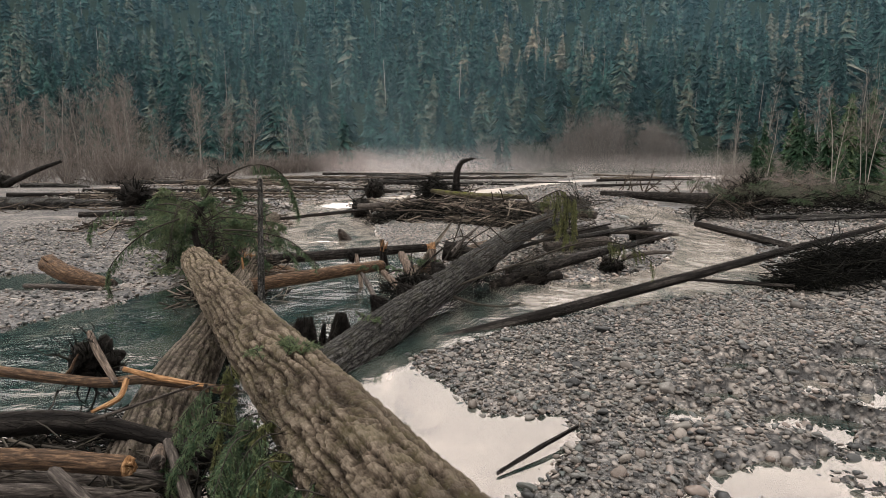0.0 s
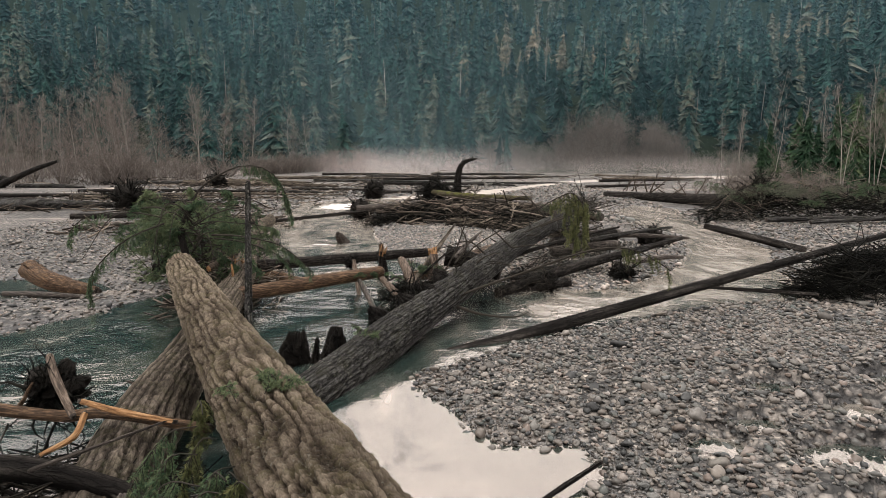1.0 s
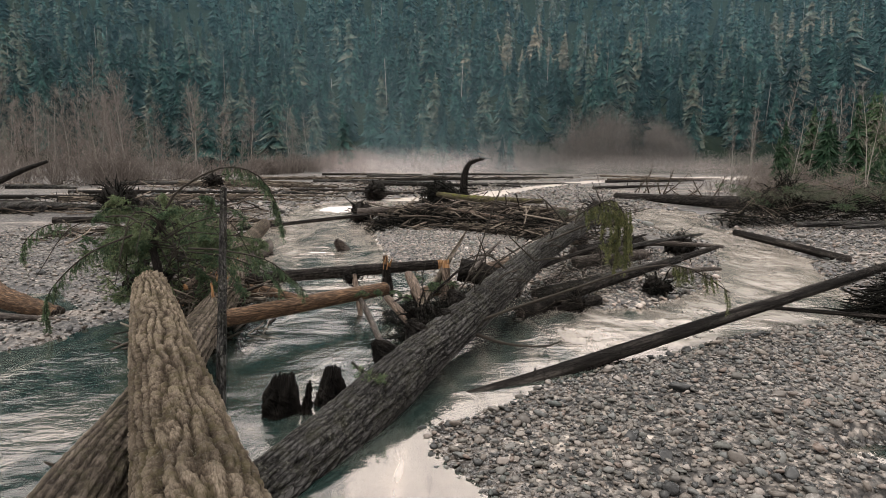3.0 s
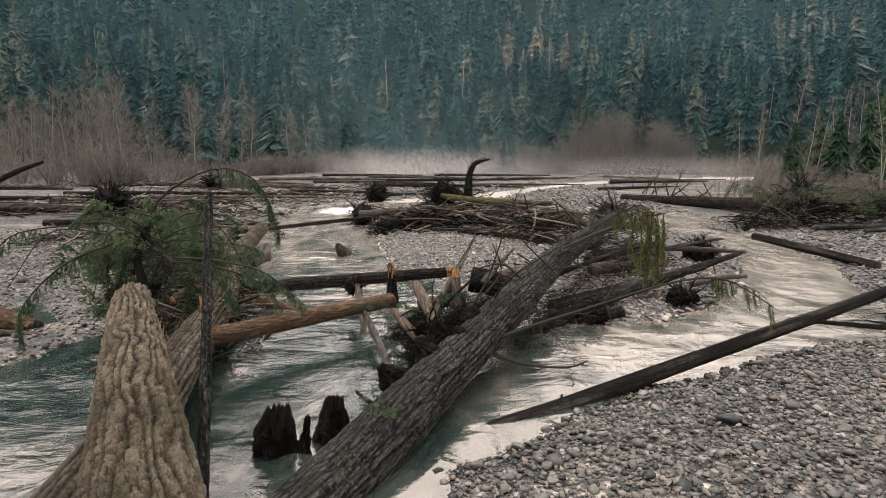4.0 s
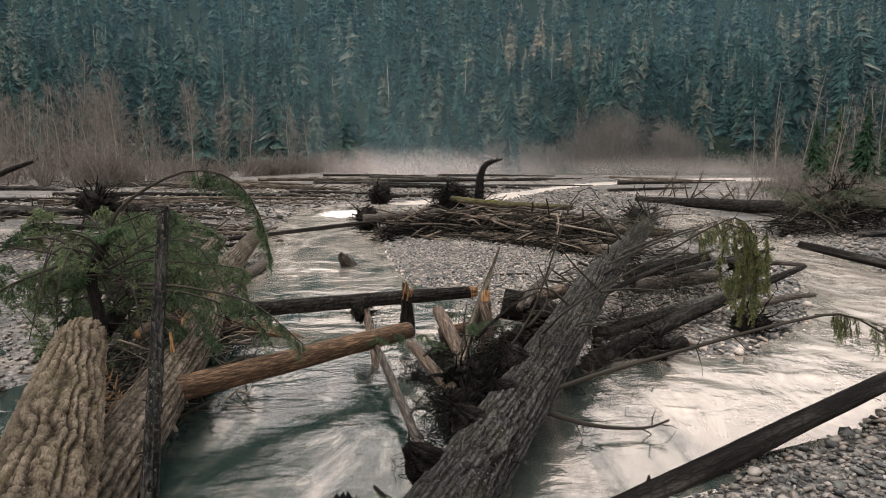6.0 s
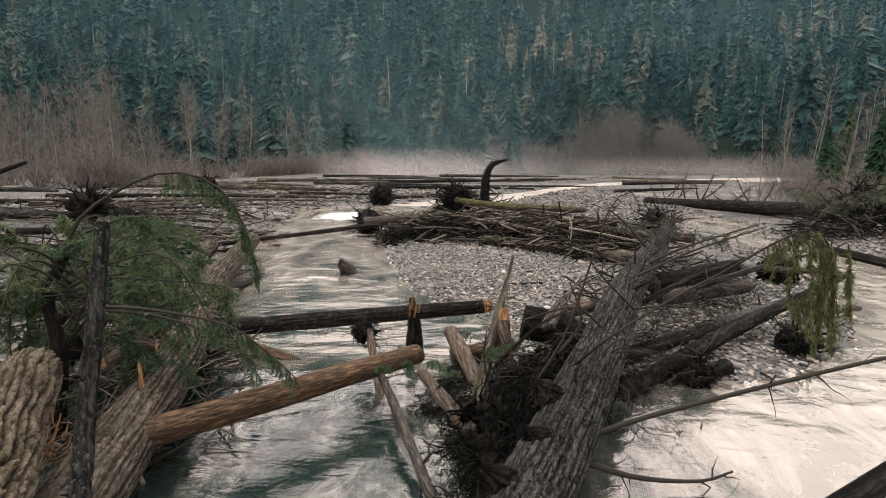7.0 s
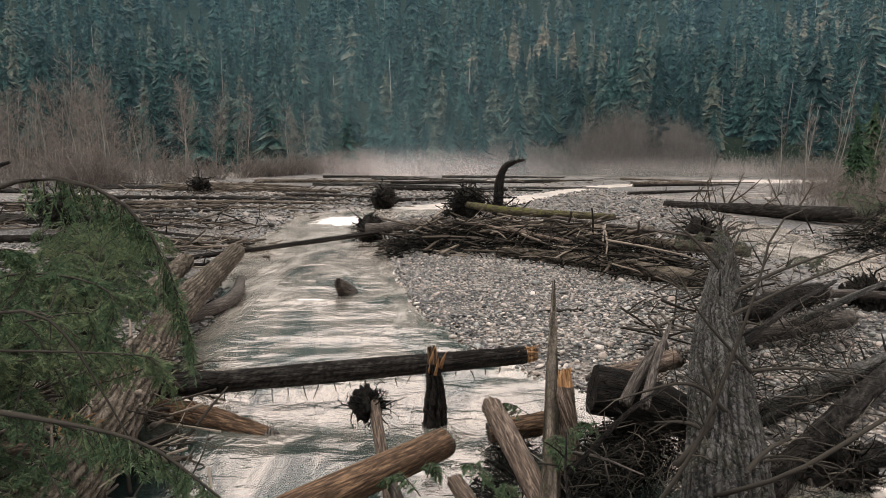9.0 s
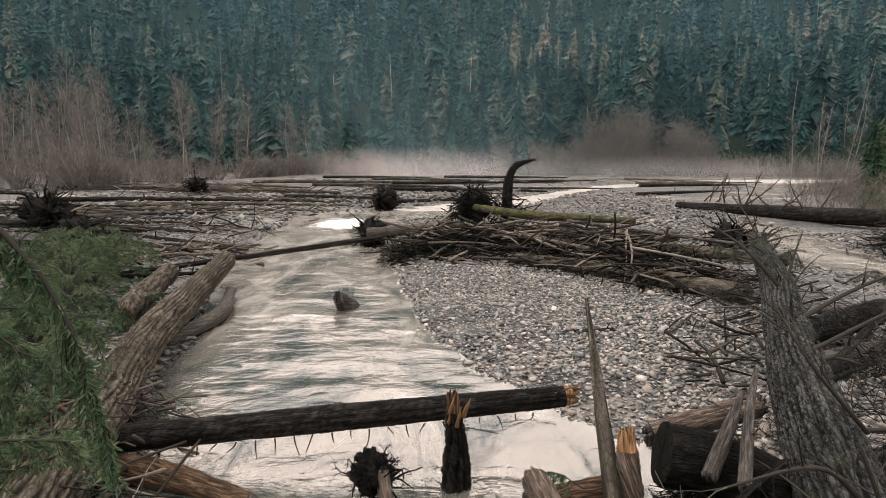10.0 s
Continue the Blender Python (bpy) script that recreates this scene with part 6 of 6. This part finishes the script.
bough(drape2, [(3.0, 11.7, 1.4), (3.6, 12.0, 1.30), (4.1, 12.0, 1.1), (4.35, 12.0, 0.75)], 0.008, 34, 0.34, gen, NEEDLES_GOLD, hang=1.8, flat=0.2, tone=0.3)
top_green = thing("hanging_bough", (5.2, 23.5, 1.2), "olive-green boughs on the trunk's top", "branch")
for k in range(8):
    o = np.array([3.2 + gen.random() * 2.2, 18.6 + gen.random() * 4, 1.2])
    d = np.array([gen.normal(0, 0.6), gen.normal(-0.2, 0.5), 0.3])
    bough(top_green, [o, o + d * 0.5 + (0, 0, 0.1), o + d * 0.8 - (0, 0, 0.2)], 0.01, 30, 0.16, gen, LICHEN_GREEN, hang=0.8, flat=0.9, tone=0.3, size=0.03)
for k in range(14):
    o = np.array([13.2 + 4.2 * gen.random(), 46.3 - 9.5 * gen.random(), 0.7])
    o[1] = 47.5 - (o[0] - 12.6) * 2.3
    d = unit(np.array([gen.normal(0, 0.8), gen.normal(-0.2, 0.5), gen.uniform(0.3, 1.2)]))
    L = gen.uniform(0.8, 2.0)
    limb(fallen_r, [o, o + d * L * 0.5, o + d * L + (0, 0, 0.2)], gen.uniform(0.03, 0.06), gen, 16, 0.9, TWIG_MIX)
mossy = thing("green_brush", (19, 30.5, 0.5), "grey-green mossy brush beside the gravel", "shrub")
for k in range(60):
    o = np.array([gen.uniform(14.5, 25), gen.uniform(29.5, 33), gen.uniform(0.6, 1.4)])
    d = np.array([gen.normal(-0.3, 0.8), gen.normal(-0.3, 0.5), gen.uniform(-0.1, 0.5)])
    bough(mossy, [o, o + d * 0.7 + (0, 0, 0.25), o + d * 1.4 + (0, 0, 0.1)], 0.015, 40, 0.4, gen, LICHEN_GREEN if k % 4 else None, hang=0.7, size=0.06, per=9, tone=0.4)

# trees on the right bank
for k, (x, y, h) in enumerate(((24.7, 38, 7.6), (27.2, 38.5, 8.8), (26, 40, 7), (28.5, 41, 9), (23.5, 44, 6.5), (31, 44, 9.5), (33, 47, 10), (34, 64.8, 12.0), (30, 62, 8.5), (28.6, 60, 7.5), (32, 61, 8), (35.5, 62, 9), (36, 58, 9.5), (38, 60, 10), (33, 56, 7), (37, 50, 9), (30, 66, 8), (40, 66, 10), (29, 50, 6))):
    bare_tree((x, y, float(height(x, y)) - 0.1), h, gen, TWIG_PALE, "pale leafless young alder at the forest edge", "young alders", twig=TWIG_BRUSH, spread=0.17, count=40, twigs=7, r0=0.036 if k < 7 else 0.05)
for x, y, h in ((26.5, 45, 6.2), (30.5, 48, 7.5), (33.5, 50, 8), (24.5, 47.5, 4.5), (35, 46, 8), (28, 53, 6), (38, 54, 9), (31, 40.5, 5), (36, 42, 7), (25.2, 42.5, 3.0), (27.6, 41.5, 3.6), (29.4, 44.5, 4.4), (32.2, 46, 5.4), (23.8, 45, 2.4), (26.4, 49, 3.8), (34, 56, 6), (40, 60, 9), (42, 52, 9), (37, 64, 8)):
    tree = thing("young_conifer", (x, y, float(height(x, y))), "dark green young conifer among alders", "tree", "young conifers")
    g, c = Geo(), Geo()
    b = np.array([[x, y, float(height(x, y))]])
    tubes(g, np.stack([b - (0, 0, 0.2), b + (0, 0, h * 0.9)], 1), np.array([[0.09, 0.01]]), 7)
    part("trunk", g, BARK_POLE, tree)
    conifers(c, b, np.array([h]), np.array([h * 0.22]), 46, 18, np.array([gen.uniform(0.1, 0.6)]), gen, 0.5)
    part("crown", c, YOUNG_FIR, tree, smooth=False)
thicket("bank_shrubs", 19, 46, lambda X: np.interp(X, [19, 24, 30, 46], [37.5, 37, 53, 56]), 12, 1500, lambda X, Y: 3.2 + 0 * X, "tangled bare shrubs at the forest edge", gen, TWIG_BRUSH)
thicket("bank_shrubs", 20, 44, lambda X: np.interp(X, [20, 24, 30, 44], [36, 35.5, 52, 54]), 9, 1900, lambda X, Y: 2.4 + 0 * X, "brown and olive bare shrubs below the alders", gen, TWIG_BRUSH)

# ---- cobbles ----
def ico(level):
    bm = bmesh.new()
    bmesh.ops.create_icosphere(bm, subdivisions=level, radius=1.0)
    v = np.array([x.co[:] for x in bm.verts])
    f = np.array([[q.index for q in p.verts] for p in bm.faces])
    bm.free()
    return v, f


gen = np.random.default_rng(41)
FINE, COARSE = ico(2), ico(1)


def stone_shapes(n, base, gen):
    """n rounded, flattened stone shapes of unit size."""
    v, f = base
    S = np.repeat(v[None], n, 0)
    for _ in range(5):
        d = unit(gen.normal(0, 1, (n, 3)))
        w = np.einsum("nvk,nk->nv", S, d)
        S = S - d[:, None] * (np.maximum(w - gen.uniform(0.28, 0.8, (n, 1)), 0) * 0.95)[..., None]
    S *= np.stack([gen.uniform(0.85, 1.25, n), gen.uniform(0.65, 1.0, n), gen.uniform(0.38, 0.68, n)], 1)[:, None]
    return S


def scatter(x0, x1, y0, y1, step, size, gen, keep=None, sunk=0.0):
    X, Y = np.meshgrid(np.arange(x0, x1, step), np.arange(y0, y1, step))
    X = X.ravel() + gen.uniform(-0.6, 0.6, X.size) * step
    Y = Y.ravel() + gen.uniform(-0.6, 0.6, Y.size) * step
    z = height(X, Y)
    ok = z > WATER_Z - 0.05 * gen.random(len(X)) - 0.015 - sunk
    if keep is not None:
        ok &= keep(X, Y)
    X, Y, z = X[ok], Y[ok], z[ok]
    r = size * np.exp(gen.normal(0, 0.40, len(X)))
    return X, Y, z, r


def place(X, Y, z, r, S, gen):
    a = gen.uniform(0, 6.28, len(X))
    tx, ty = gen.normal(0, 0.22, len(X)), gen.normal(0, 0.22, len(X))
    c, s = np.cos(a)[:, None], np.sin(a)[:, None]
    x = S[..., 0] * c - S[..., 1] * s
    y = S[..., 0] * s + S[..., 1] * c
    zz = S[..., 2] + x * tx[:, None] + y * ty[:, None]
    return np.stack([X[:, None] + x * r[:, None], Y[:, None] + y * r[:, None], z[:, None] + (zz + 0.28) * r[:, None]], -1)


def stone_field(label, sets, base, gen, material=None):
    g = Geo()
    for X, Y, z, r in sets:
        S = stone_shapes(len(X), base, gen)
        V = place(X, Y, z, r, S, gen)
        n, k = V.shape[:2]
        g.add(V, (np.arange(n)[:, None, None] * k + base[1][None]).reshape(-1, 3))
    return stuff("cobbles", g, material or STONES, label, "gravel")


near_bar = lambda X, Y: (X > -0.8) & (np.abs(X) < 0.78 * Y + 0.6)
stone_field("grey rounded cobbles of the near gravel bar", [scatter(-0.8, 7.5, 4.2, 11.5, 0.072, 0.031, gen, lambda X, Y: near_bar(X, Y) & (X < 0.78 * Y + 0.6))], COARSE, gen)
stone_field("larger rounded cobbles of the near gravel bar", [scatter(-0.8, 7.5, 4.2, 12.5, 0.24, 0.043, gen, near_bar)], FINE, gen)
X, Y, z, r = scatter(1.9, 7.2, 4.4, 9.2, 0.17, 0.05, gen, near_bar, 0.13)
low = z < WATER_Z - 0.01
stone_field("rounded cobbles standing in the puddles", [(X[low], Y[low], z[low] + 0.02, r[low])], FINE, gen)
stone_field("grey cobbles at the edge of the near bar", [scatter(7.5, 15, 7, 18, 0.14, 0.052, gen, lambda X, Y: X < 0.78 * Y + 1), scatter(-0.5, 7.5, 11.5, 14.2, 0.10, 0.046, gen)], COARSE, gen)
stone_field("small grey cobbles on the mid-river bar", [scatter(-3.8, 5.5, 16.6, 29, 0.078, 0.031, gen, lambda X, Y: X < 1.5 + 0.55 * (29 - Y)), scatter(1, 9, 14.5, 22, 0.12, 0.040, gen)], COARSE, gen, STONES_DRY)
TINY = (np.array([(1, 0, 0), (-1, 0, 0), (0, 1, 0), (0, -1, 0), (0, 0, 1), (0, 0, -1.0), (0.6, 0.6, 0.55), (-0.6, 0.6, 0.55), (-0.6, -0.6, 0.55), (0.6, -0.6, 0.55)]),
        np.array([(0, 6, 9), (2, 6, 0), (2, 7, 6), (1, 7, 2), (1, 8, 7), (3, 8, 1), (3, 9, 8), (0, 9, 3), (4, 9, 6), (4, 6, 7), (4, 7, 8), (4, 8, 9), (5, 2, 0), (5, 1, 2), (5, 3, 1), (5, 0, 3)]))
stone_field("grey cobbles on the bank and the far flats", [scatter(-18, -5, 9, 36, 0.16, 0.042, gen, lambda X, Y: (X > -0.8 * Y - 1), -0.03), scatter(-4, 14, 29, 50, 0.26, 0.08, gen), scatter(-30, -5, 36, 62, 0.42, 0.10, gen), scatter(-10, 16, 50, 75, 0.5, 0.11, gen), scatter(8, 22, 17, 36, 0.2, 0.06, gen, lambda X, Y: X < 0.78 * Y + 1)], TINY, gen, STONES_BANK)

shapes = stone_shapes(8, FINE, gen)
piece_mesh = []
for S in shapes:
    g = Geo()
    g.add(S, FINE[1])
    piece_mesh.append(g.mesh("stone", STONE_PIECE))
X, Y, z, r = scatter(0.0, 7.0, 4.6, 9.6, 0.29, 0.046, gen, lambda X, Y: (X > 0.2) & (X < 0.76 * Y))
pick = np.argsort(np.hypot(X - 1.5, Y - 6))[:300]
for k, i in enumerate(pick):
    o = new("stone", piece_mesh[k % 8])
    o.parent = ground
    o.matrix_basis = pose(X[i], Y[i], z[i] + 0.035, gen.normal(0, 9), gen.normal(0, 9), gen.uniform(0, 360)) @ Matrix.Scale(r[i], 4)
